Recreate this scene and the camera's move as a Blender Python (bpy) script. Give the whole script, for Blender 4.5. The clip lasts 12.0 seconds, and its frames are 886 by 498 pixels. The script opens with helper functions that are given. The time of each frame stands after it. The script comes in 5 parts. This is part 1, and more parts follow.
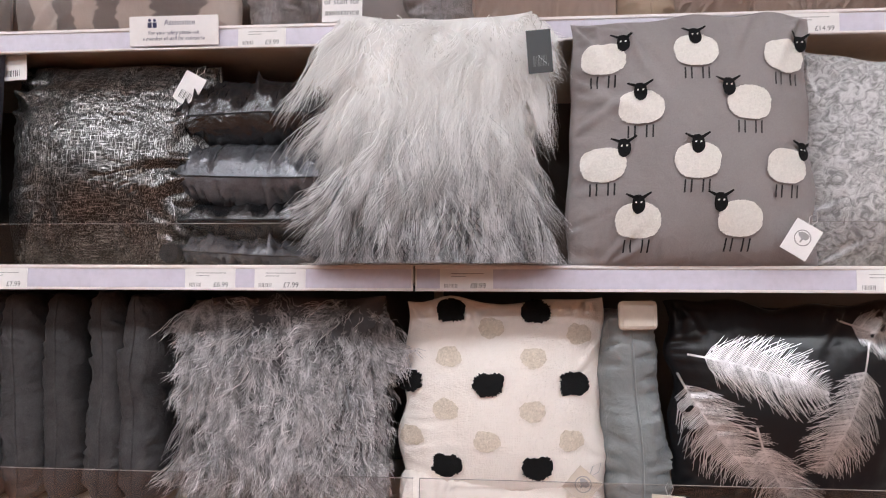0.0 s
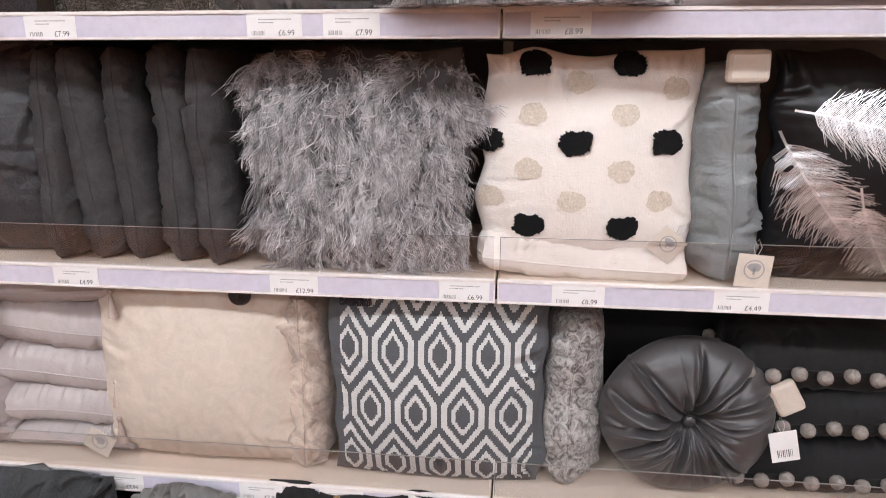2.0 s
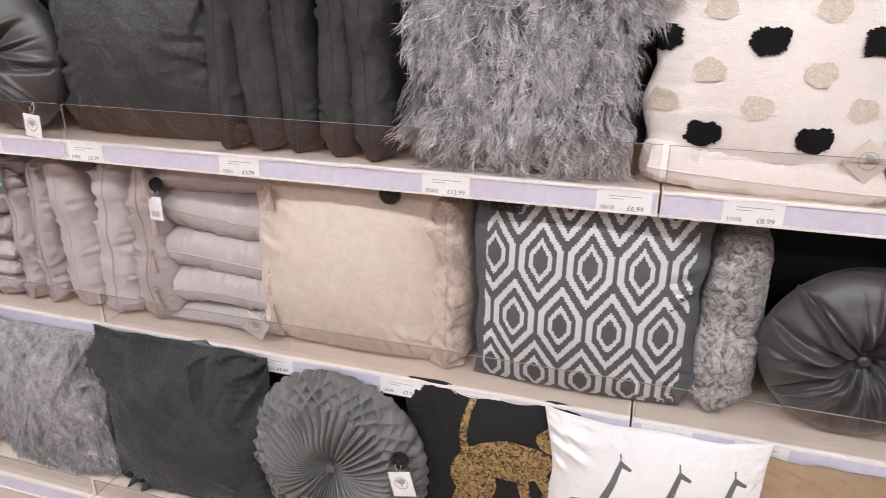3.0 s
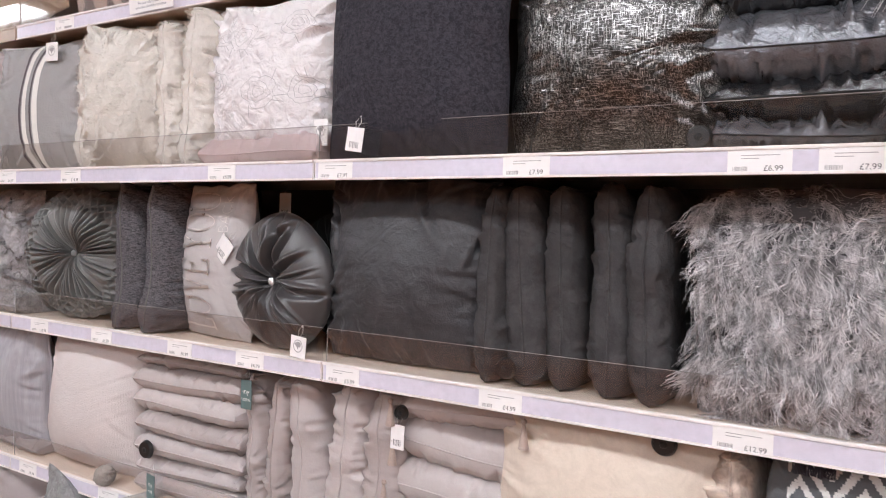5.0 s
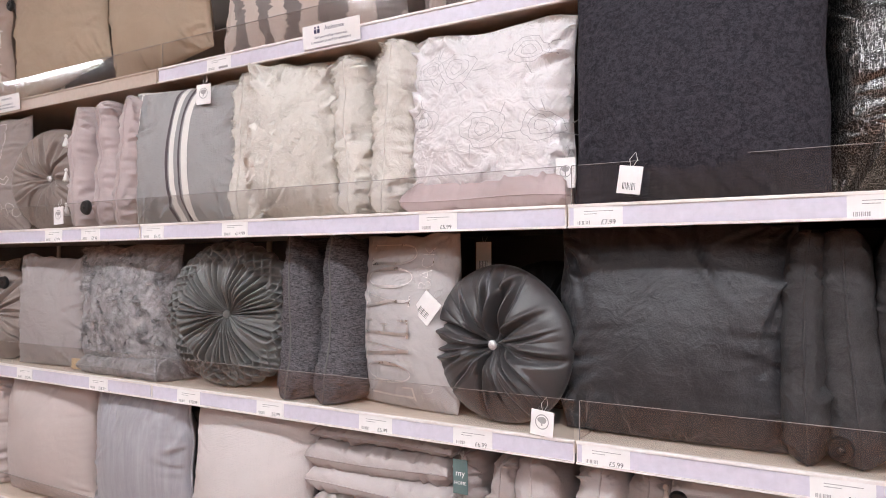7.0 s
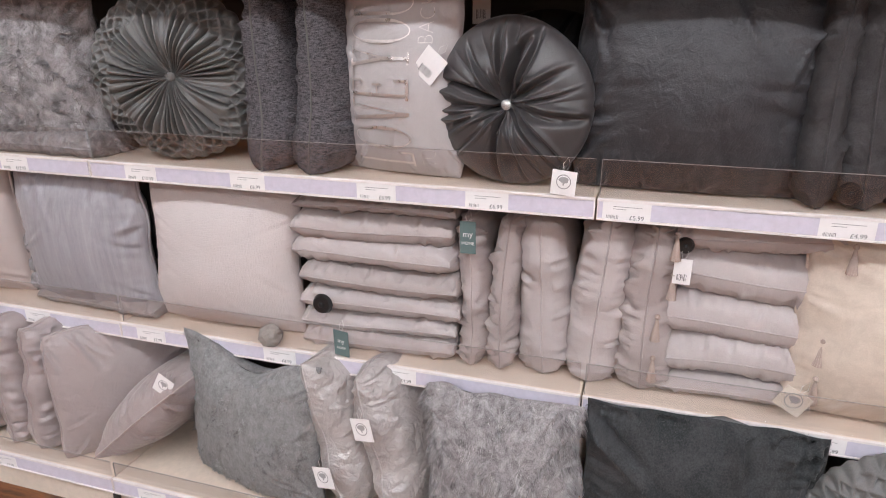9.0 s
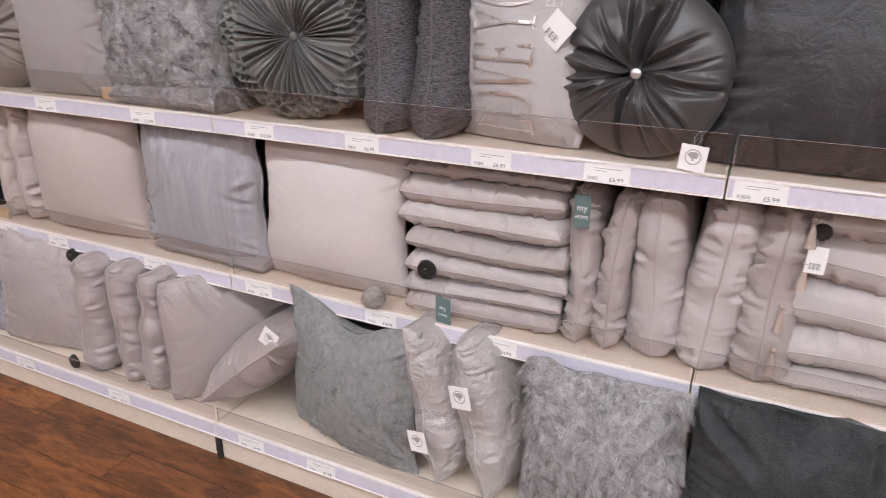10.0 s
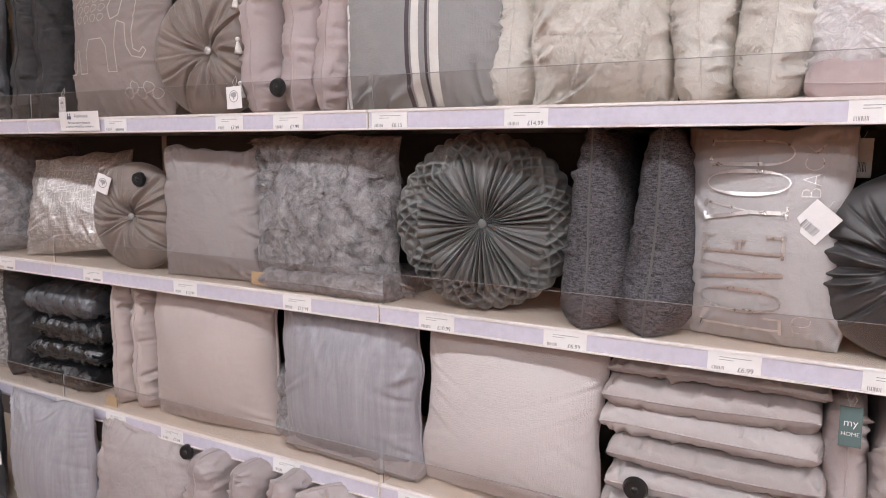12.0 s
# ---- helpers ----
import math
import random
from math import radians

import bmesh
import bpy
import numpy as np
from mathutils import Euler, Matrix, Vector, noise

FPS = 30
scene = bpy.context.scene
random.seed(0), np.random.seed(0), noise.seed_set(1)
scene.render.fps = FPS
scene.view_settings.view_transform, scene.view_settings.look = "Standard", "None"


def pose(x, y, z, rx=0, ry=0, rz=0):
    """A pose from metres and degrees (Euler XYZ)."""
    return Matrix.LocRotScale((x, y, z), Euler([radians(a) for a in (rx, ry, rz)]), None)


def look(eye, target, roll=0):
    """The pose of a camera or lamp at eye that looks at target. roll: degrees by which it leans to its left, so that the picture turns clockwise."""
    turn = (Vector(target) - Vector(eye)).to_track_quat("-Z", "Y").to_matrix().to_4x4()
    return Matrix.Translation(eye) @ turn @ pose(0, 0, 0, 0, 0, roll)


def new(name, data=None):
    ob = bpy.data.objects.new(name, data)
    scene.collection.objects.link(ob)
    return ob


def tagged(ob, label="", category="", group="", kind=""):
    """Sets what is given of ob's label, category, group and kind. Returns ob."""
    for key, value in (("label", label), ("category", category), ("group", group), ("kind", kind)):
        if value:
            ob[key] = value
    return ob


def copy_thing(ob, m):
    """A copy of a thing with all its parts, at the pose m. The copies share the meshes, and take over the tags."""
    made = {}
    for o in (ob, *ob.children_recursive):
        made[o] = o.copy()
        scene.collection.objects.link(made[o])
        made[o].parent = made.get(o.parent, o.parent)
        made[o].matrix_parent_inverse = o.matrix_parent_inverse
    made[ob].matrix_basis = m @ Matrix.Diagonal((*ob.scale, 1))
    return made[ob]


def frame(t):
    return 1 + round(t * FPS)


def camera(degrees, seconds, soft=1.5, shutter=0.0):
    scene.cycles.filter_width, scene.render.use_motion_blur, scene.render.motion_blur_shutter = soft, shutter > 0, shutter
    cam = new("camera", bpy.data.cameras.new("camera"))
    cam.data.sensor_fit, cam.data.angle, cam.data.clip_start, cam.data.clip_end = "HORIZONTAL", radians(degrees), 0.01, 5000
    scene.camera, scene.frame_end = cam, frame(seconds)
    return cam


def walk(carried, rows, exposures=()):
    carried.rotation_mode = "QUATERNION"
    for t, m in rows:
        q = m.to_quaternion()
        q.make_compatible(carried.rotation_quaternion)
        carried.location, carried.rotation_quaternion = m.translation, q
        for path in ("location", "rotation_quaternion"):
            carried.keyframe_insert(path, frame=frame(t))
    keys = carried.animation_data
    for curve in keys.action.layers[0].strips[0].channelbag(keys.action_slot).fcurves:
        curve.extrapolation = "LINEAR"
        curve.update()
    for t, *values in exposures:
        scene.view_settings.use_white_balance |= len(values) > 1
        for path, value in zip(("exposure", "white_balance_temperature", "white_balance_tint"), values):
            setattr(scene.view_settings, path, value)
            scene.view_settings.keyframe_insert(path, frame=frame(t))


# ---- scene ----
cam = camera(67.5, 12.0, 0.6, 0.2)
PATH = [
    (0, (0.14, -1.195, 1.41), (-0.016, 0.794, 1.546), 0.3),
    (0.5, (0.093, -1.169, 1.439), (-0.088, 0.82, 1.347), 1.2),
    (1, (0.09, -1.152, 1.446), (-0.132, 0.817, 1.174), 0.7),
    (1.5, (0.066, -1.148, 1.403), (-0.145, 0.801, 1.006), 0.5),
    (2, (0.035, -1.136, 1.365), (-0.187, 0.783, 0.848), 0.1),
    (2.5, (0.008, -1.124, 1.342), (-0.376, 0.713, 0.652), -0.2),
    (2.7, (-0.008, -1.125, 1.33), (-0.452, 0.684, 0.602), 0.1),
    (4.3, (-0.151, -1.158, 1.267), (-1.112, 0.557, 0.899), 2.3),
    (4.5, (-0.18, -1.177, 1.28), (-1.124, 0.568, 1.029), 2.7),
    (5, (-0.298, -1.197, 1.306), (-1.254, 0.559, 1.261), 1.9),
    (5.5, (-0.373, -1.191, 1.309), (-1.37, 0.54, 1.409), 2.6),
    (6, (-0.482, -1.202, 1.29), (-1.622, 0.43, 1.48), 4.1),
    (6.5, (-0.624, -1.188, 1.321), (-1.784, 0.433, 1.482), 0.7),
    (6.7, (-0.72, -1.216, 1.325), (-1.819, 0.45, 1.454), 0.5),
    (8.3, (-1.087, -1.308, 1.391), (-1.699, 0.552, 0.984), -1.9),
    (8.5, (-1.118, -1.311, 1.374), (-1.698, 0.537, 0.875), -1.4),
    (9, (-1.16, -1.301, 1.352), (-1.729, 0.494, 0.68), -0.2),
    (9.5, (-1.186, -1.315, 1.336), (-1.797, 0.428, 0.567), 0.7),
    (10, (-1.228, -1.313, 1.323), (-2.01, 0.376, 0.591), 0.9),
    (10.5, (-1.335, -1.31, 1.297), (-2.253, 0.337, 0.63), 0.9),
    (11, (-1.488, -1.288, 1.292), (-2.422, 0.396, 0.752), 0.2),
    (11.5, (-1.594, -1.303, 1.319), (-2.567, 0.403, 0.936), 1.1),
    (12, (-1.667, -1.318, 1.341), (-2.567, 0.45, 1.088), 0.9),
]
walk(cam, [(t, look(eye, target, roll)) for t, eye, target, roll in PATH],
     ((0.0, -0.27), (0.7, -0.2), (1.5, -0.12), (4.5, 0.0), (6.5, 0.1), (8.5, -0.06), (10.5, -0.03), (12.0, -0.08)))

# ---- world and light ----
world = bpy.data.worlds.new("world")
scene.world = world
world.use_nodes = True
world.node_tree.nodes["Background"].inputs[0].default_value = (0.9, 0.85, 0.82, 1)
world.node_tree.nodes["Background"].inputs[1].default_value = 0.02
LAMP = 36.5          # strength of the ceiling panels


# ---- materials ----
def material(name):
    m = bpy.data.materials.new(name)
    m.use_nodes = True
    nt = m.node_tree
    return m, nt, nt.nodes["Principled BSDF"]


def ramp(nt, src, a, b, lo=0.3, hi=0.7):
    r = nt.nodes.new("ShaderNodeValToRGB")
    r.color_ramp.elements[0].position, r.color_ramp.elements[1].position = lo, hi
    r.color_ramp.elements[0].color, r.color_ramp.elements[1].color = (*a, 1), (*b, 1)
    nt.links.new(src, r.inputs[0])
    return r.outputs[0]


def noise_node(nt, co, scale, detail=3.0, rough=0.55, warp=0.0, stretch=None):
    n = nt.nodes.new("ShaderNodeTexNoise")
    n.inputs["Scale"].default_value = scale
    n.inputs["Detail"].default_value = detail
    n.inputs["Roughness"].default_value = rough
    n.inputs["Distortion"].default_value = warp
    if stretch:
        mp = nt.nodes.new("ShaderNodeMapping")
        mp.inputs["Scale"].default_value = stretch
        nt.links.new(co, mp.inputs[0])
        co = mp.outputs[0]
    nt.links.new(co, n.inputs["Vector"])
    return n.outputs["Fac"]


def math_node(nt, op, a, b):
    n = nt.nodes.new("ShaderNodeMath")
    n.operation = op
    for k, v in enumerate((a, b)):
        if isinstance(v, (int, float)):
            n.inputs[k].default_value = v
        else:
            nt.links.new(v, n.inputs[k])
    return n.outputs[0]


def bump(nt, p, heights):
    """heights: (socket, strength, distance) laid over one another."""
    last = None
    for src, strength, dist in heights:
        b = nt.nodes.new("ShaderNodeBump")
        b.inputs["Strength"].default_value = strength
        b.inputs["Distance"].default_value = dist
        nt.links.new(src, b.inputs["Height"])
        if last:
            nt.links.new(last, b.inputs["Normal"])
        last = b.outputs["Normal"]
    nt.links.new(last, p.inputs["Normal"])


def cloth(name, col, dark=None, rough=0.85, sheen=0.0, metal=0.0, spec=0.25, big=9.0, fine=450.0, weave=0.0, stretch=None,
          bumps=(0.32, 0.35), warp=0.6, lo=0.3, hi=0.7, jitter=0.0):
    """A fabric: soft blotches of wear over a fine thread grain, at real size."""
    m, nt, p = material(name)
    tc = nt.nodes.new("ShaderNodeTexCoord")
    co = tc.outputs["Object"]
    dark = dark or tuple(c * 0.72 for c in col)
    n1 = noise_node(nt, co, big, 4, 0.6, warp, stretch)
    n2 = noise_node(nt, co, fine, 2, 0.6)
    mixed = math_node(nt, "ADD", math_node(nt, "MULTIPLY", n1, 0.58), math_node(nt, "MULTIPLY", n2, 0.42))
    c = ramp(nt, mixed, dark, col, lo, hi)
    if jitter:
        oi = nt.nodes.new("ShaderNodeObjectInfo")
        hs = nt.nodes.new("ShaderNodeHueSaturation")
        nt.links.new(math_node(nt, "ADD", math_node(nt, "MULTIPLY", oi.outputs["Random"], jitter), 1 - jitter / 2), hs.inputs["Value"])
        nt.links.new(c, hs.inputs["Color"])
        c = hs.outputs[0]
    nt.links.new(c, p.inputs["Base Color"])
    p.inputs["Roughness"].default_value = rough
    p.inputs["Metallic"].default_value = metal
    p.inputs["Specular IOR Level"].default_value = spec
    p.inputs["Sheen Weight"].default_value = sheen * 0.3
    p.inputs["Sheen Roughness"].default_value = 0.4
    hs = [(noise_node(nt, co, 11, 3, 0.5, 0.8), bumps[0] * 0.8, 0.022), (noise_node(nt, co, 36, 3, 0.55, 1.2), bumps[0] * 0.6, 0.008), (n2, bumps[1], 0.0012)]
    if weave:
        wx = noise_node(nt, co, weave, 1, 0.5, 0, (1, 1, 0.06))
        wz = noise_node(nt, co, weave, 1, 0.5, 0, (0.06, 1, 1))
        hs.append((math_node(nt, "ADD", wx, wz), 0.6, 0.0012))
    bump(nt, p, hs)
    return m


def threads(name, base, bright, scale=170.0, lo=0.5, hi=0.62, rough=0.35, metal=0.6, base_rough=None, crease=0.6):
    """A cloth of crossing slubs, the bright ones on a darker ground."""
    m, nt, p = material(name)
    tc = nt.nodes.new("ShaderNodeTexCoord")
    co = tc.outputs["Object"]
    wx = noise_node(nt, co, scale, 2, 0.6, 0.2, (1, 1, 0.05))
    wz = noise_node(nt, co, scale, 2, 0.6, 0.2, (0.05, 1, 1))
    patch = noise_node(nt, co, 14, 3, 0.6, 0.8)
    top = math_node(nt, "MAXIMUM", wx, wz)
    val = math_node(nt, "ADD", math_node(nt, "MULTIPLY", top, 0.85), math_node(nt, "MULTIPLY", patch, 0.15))
    nt.links.new(ramp(nt, val, base, bright, lo, hi), p.inputs["Base Color"])
    p.inputs["Metallic"].default_value = metal
    r = ramp(nt, val, (base_rough or rough,) * 3, (rough,) * 3, lo, hi)
    nt.links.new(r, p.inputs["Roughness"])
    ridge = math_node(nt, "ABSOLUTE", math_node(nt, "SUBTRACT", noise_node(nt, co, 13, 3, 0.55, 1.2), 0.5), 0.0)
    bump(nt, p, [(ridge, crease, 0.03), (noise_node(nt, co, 30, 3, 0.6, 1.5), crease * 0.7, 0.008), (val, 0.25, 0.0012)])
    return m


def crushed(name, a, b, scale=32.0, rough=0.38, sheen=0.3, spec=0.5, metal=0.0, crease=0.0):
    """Crushed velvet: the pile lies in patches that shine and patches that do not."""
    m, nt, p = material(name)
    tc = nt.nodes.new("ShaderNodeTexCoord")
    co = tc.outputs["Object"]
    n = noise_node(nt, co, scale, 5, 0.65, 1.4)
    nt.links.new(ramp(nt, n, a, b, 0.38, 0.6), p.inputs["Base Color"])
    nt.links.new(ramp(nt, n, (0.75,) * 3, (rough,) * 3, 0.4, 0.6), p.inputs["Roughness"])
    p.inputs["Sheen Weight"].default_value = sheen
    p.inputs["Specular IOR Level"].default_value = spec
    p.inputs["Metallic"].default_value = metal
    ridge = math_node(nt, "ABSOLUTE", math_node(nt, "SUBTRACT", noise_node(nt, co, 15, 2, 0.5, 1.8), 0.5), 0.0)
    bump(nt, p, [(ridge, crease, 0.04), (n, 0.55, 0.006), (noise_node(nt, co, 300, 2), 0.3, 0.001)])
    return m


def strands(name, root, tip, rough=0.5, spread=0.5, foot=None, z0=0.1, z1=0.3, through_light=0.3, lock=0.0, under=None, under_to=0.6):
    """Pile fibres, each of its own shade."""
    m, nt, p = material(name)
    g = nt.nodes.new("ShaderNodeNewGeometry")
    shade = g.outputs["Random Per Island"]
    if lock:
        tl = nt.nodes.new("ShaderNodeTexCoord")
        ln = noise_node(nt, tl.outputs["Object"], lock, 3, 0.6, 0.8, (1, 1, 0.4))
        shade = math_node(nt, "ADD", math_node(nt, "MULTIPLY", shade, 0.4), math_node(nt, "SUBTRACT", math_node(nt, "MULTIPLY", ln, 2.4), 0.9))
    c = ramp(nt, shade, root, tip, 0.5 - spread / 2, 0.5 + spread / 2)
    # greys the lower fibres: own grey plus shade from above, both as colour
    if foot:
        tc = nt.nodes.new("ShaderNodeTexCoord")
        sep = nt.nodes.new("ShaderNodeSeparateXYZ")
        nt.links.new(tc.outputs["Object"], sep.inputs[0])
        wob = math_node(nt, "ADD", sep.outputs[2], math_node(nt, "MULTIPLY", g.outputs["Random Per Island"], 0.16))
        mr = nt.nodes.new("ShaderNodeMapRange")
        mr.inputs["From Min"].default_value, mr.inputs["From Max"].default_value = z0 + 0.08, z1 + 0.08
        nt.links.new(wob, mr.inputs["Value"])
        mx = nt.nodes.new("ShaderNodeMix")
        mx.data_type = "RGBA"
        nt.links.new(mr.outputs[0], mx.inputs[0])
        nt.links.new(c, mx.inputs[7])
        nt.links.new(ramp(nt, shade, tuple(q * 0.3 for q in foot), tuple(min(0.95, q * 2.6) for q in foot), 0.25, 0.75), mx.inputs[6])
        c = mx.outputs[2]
    # darkens the fibre colour at the root, as shade between locks would
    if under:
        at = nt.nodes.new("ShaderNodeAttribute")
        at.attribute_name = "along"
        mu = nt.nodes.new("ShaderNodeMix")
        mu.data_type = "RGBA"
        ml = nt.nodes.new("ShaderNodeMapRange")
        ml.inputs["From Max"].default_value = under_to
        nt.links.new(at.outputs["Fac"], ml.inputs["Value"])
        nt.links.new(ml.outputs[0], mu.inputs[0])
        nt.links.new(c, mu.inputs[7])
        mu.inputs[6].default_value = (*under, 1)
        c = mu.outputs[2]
    nt.links.new(c, p.inputs["Base Color"])
    p.inputs["Roughness"].default_value = rough
    p.inputs["Specular IOR Level"].default_value = 0.35
    tr = nt.nodes.new("ShaderNodeBsdfTranslucent")
    nt.links.new(c, tr.inputs[0])
    mix = nt.nodes.new("ShaderNodeMixShader")
    mix.inputs[0].default_value = through_light
    nt.links.new(p.outputs[0], mix.inputs[1])
    nt.links.new(tr.outputs[0], mix.inputs[2])
    nt.links.new(mix.outputs[0], nt.nodes["Material Output"].inputs["Surface"])
    return m


def plain(name, col, rough=0.5, metal=0.0, spec=0.5, grain=0.06, scale=60.0, relief=0.1):
    m, nt, p = material(name)
    tc = nt.nodes.new("ShaderNodeTexCoord")
    n = noise_node(nt, tc.outputs["Object"], scale, 4, 0.6, 0.4)
    a = tuple(c * (1 - grain) for c in col)
    b = tuple(min(1, c * (1 + grain)) for c in col)
    nt.links.new(ramp(nt, n, a, b), p.inputs["Base Color"])
    nt.links.new(ramp(nt, n, (rough * 0.85,) * 3, (min(1, rough * 1.15),) * 3), p.inputs["Roughness"])
    p.inputs["Metallic"].default_value = metal
    p.inputs["Specular IOR Level"].default_value = spec
    bump(nt, p, [(n, relief, 0.001)])
    return m


def clear_plastic():
    m = bpy.data.materials.new("clear_plastic")
    m.use_nodes = True
    nt = m.node_tree
    nt.nodes.remove(nt.nodes["Principled BSDF"])
    out = nt.nodes["Material Output"]
    t = nt.nodes.new("ShaderNodeBsdfTransparent")
    t.inputs[0].default_value = (0.95, 0.94, 0.94, 1)
    g = nt.nodes.new("ShaderNodeBsdfGlossy")
    g.inputs["Roughness"].default_value = 0.06
    f = nt.nodes.new("ShaderNodeFresnel")
    f.inputs[0].default_value = 1.49
    mix = nt.nodes.new("ShaderNodeMixShader")
    nt.links.new(math_node(nt, "MINIMUM", f.outputs[0], 0.13), mix.inputs[0])
    nt.links.new(t.outputs[0], mix.inputs[1])
    nt.links.new(g.outputs[0], mix.inputs[2])
    nt.links.new(mix.outputs[0], out.inputs["Surface"])
    return m


def wood_floor():
    m, nt, p = material("laminate_planks")
    tc = nt.nodes.new("ShaderNodeTexCoord")
    co = tc.outputs["Object"]
    oi = nt.nodes.new("ShaderNodeObjectInfo")
    big = noise_node(nt, co, 5, 5, 0.6, 1.2, (1.0, 4.5, 1))
    fine = noise_node(nt, co, 30, 4, 0.7, 0.6, (1.0, 14.0, 1))
    mixed = math_node(nt, "ADD", math_node(nt, "MULTIPLY", big, 0.6), math_node(nt, "MULTIPLY", fine, 0.4))
    c = ramp(nt, mixed, (0.032, 0.010, 0.0045), (0.36, 0.130, 0.043), 0.36, 0.64)
    hs = nt.nodes.new("ShaderNodeHueSaturation")
    nt.links.new(math_node(nt, "ADD", math_node(nt, "MULTIPLY", oi.outputs["Random"], 0.5), 0.7), hs.inputs["Value"])
    nt.links.new(c, hs.inputs["Color"])
    nt.links.new(hs.outputs[0], p.inputs["Base Color"])
    p.inputs["Roughness"].default_value = 0.42
    bump(nt, p, [(fine, 0.15, 0.001)])
    return m


def glow(name, col, strength):
    m, nt, p = material(name)
    p.inputs["Base Color"].default_value = (0.8, 0.8, 0.8, 1)
    p.inputs["Emission Color"].default_value = (*col, 1)
    p.inputs["Emission Strength"].default_value = strength
    return m


CREAM = plain("cream_powder_coat", (0.72, 0.60, 0.50), 0.45, relief=0.05)
RAIL = plain("white_rail_plastic", (0.80, 0.74, 0.72), 0.35, relief=0.02)
SAND_STRIP = plain("sand_strip", (0.46, 0.36, 0.29), 0.4, relief=0.02)
LILAC = plain("lilac_strip", (0.61, 0.57, 0.655), 0.35, relief=0.02)
# the shade deep inside the shelves is put into this dark colour
BACKING = plain("back_panel_shaded", (0.10, 0.085, 0.075), 0.6)
PLASTIC = clear_plastic()
EDGE = plain("clear_plastic_edge", (0.30, 0.28, 0.27), 0.25, relief=0.0)
PAPER = plain("white_paper", (0.82, 0.79, 0.78), 0.6, grain=0.03)
CARD = plain("buff_card", (0.62, 0.54, 0.46), 0.7)
INK = plain("black_ink", (0.11, 0.11, 0.11), 0.6)
GREY_INK = plain("grey_ink", (0.35, 0.33, 0.33), 0.6)
NAVY_INK = plain("navy_ink", (0.03, 0.03, 0.09), 0.6)
TEAL_CARD = plain("teal_card", (0.11, 0.165, 0.16), 0.6)
BLACK_CARD = plain("black_card", (0.015, 0.015, 0.016), 0.35)
TAG_STRING = plain("tag_string", (0.6, 0.57, 0.55), 0.6)
FLOOR = wood_floor()
# brown set for the bounce light and the warm reflection in the risers
WALL_ACROSS = plain("unseen_wall", (0.30, 0.22, 0.165), 0.8, scale=3)
WALL = plain("wall_paint", (0.42, 0.345, 0.28), 0.8, scale=3)
CEIL = plain("ceiling_tile", (0.75, 0.73, 0.71), 0.9, scale=40)
KICK = plain("kick_plate", (0.66, 0.56, 0.47), 0.5)
DARK_GAP = plain("dark_joint", (0.02, 0.018, 0.017), 0.7)
PANEL = glow("light_panel", (0.915, 0.957, 1.025), LAMP)
LAMP_FRAME = plain("lamp_frame", (0.75, 0.75, 0.75), 0.4)


# ---- building helpers ----
def mesh_of(verts, faces, smooth=True):
    me = bpy.data.meshes.new("m")
    me.from_pydata([tuple(v) for v in verts], [], [tuple(f) for f in faces])
    me.update()
    if smooth:
        me.polygons.foreach_set("use_smooth", [True] * len(me.polygons))
    return me


def part(name, shape, mat, parent=None, label="", m=None):
    """Links a bmesh or a mesh as one object under a thing or a part."""
    if isinstance(shape, bmesh.types.BMesh):
        me = bpy.data.meshes.new(name)
        shape.to_mesh(me)
        shape.free()
    else:
        me = shape
    if mat and not me.materials:
        me.materials.append(mat)
    ob = new(name, me)
    ob.parent = parent
    if m is not None:
        ob.matrix_basis = m
    if label:
        ob["label"] = label
    return ob


def thing(name, m, label, category, group="", kind=""):
    ob = new(name)
    ob.empty_display_size = 0.05
    ob.matrix_basis = m
    return tagged(ob, label, category, group, kind)


def box(x0, x1, y0, y1, z0, z1, bevel=0.0):
    bm = bmesh.new()
    bmesh.ops.create_cube(bm, size=1)
    bmesh.ops.scale(bm, vec=(x1 - x0, y1 - y0, z1 - z0), verts=bm.verts)
    bmesh.ops.translate(bm, vec=((x0 + x1) / 2, (y0 + y1) / 2, (z0 + z1) / 2), verts=bm.verts)
    if bevel:
        bmesh.ops.bevel(bm, geom=bm.edges[:], offset=bevel, segments=2, profile=0.5, affect="EDGES")
    return bm


def tube(points, r, sides=6, closed=False):
    """A round cord along points."""
    P = np.array(points, float)
    n = len(P)
    T = np.roll(P, -1, 0) - np.roll(P, 1, 0) if closed else np.gradient(P, axis=0)
    T /= np.linalg.norm(T, axis=1, keepdims=True) + 1e-9
    ref = np.where(np.abs(T[:, 2:3]) > 0.9, [[1.0, 0, 0]], [[0, 0, 1.0]])
    A = np.cross(T, ref)
    A /= np.linalg.norm(A, axis=1, keepdims=True) + 1e-9
    B = np.cross(T, A)
    ang = np.linspace(0, 2 * np.pi, sides, endpoint=False)
    V = (P[:, None] + r * (np.cos(ang)[None, :, None] * A[:, None] + np.sin(ang)[None, :, None] * B[:, None])).reshape(-1, 3)
    F = []
    for i in range(n if closed else n - 1):
        j = (i + 1) % n
        for k in range(sides):
            l = (k + 1) % sides
            F.append((i * sides + k, i * sides + l, j * sides + l, j * sides + k))
    if not closed:
        F += [tuple(range(sides - 1, -1, -1)), tuple((n - 1) * sides + k for k in range(sides))]
    return mesh_of(V, F)


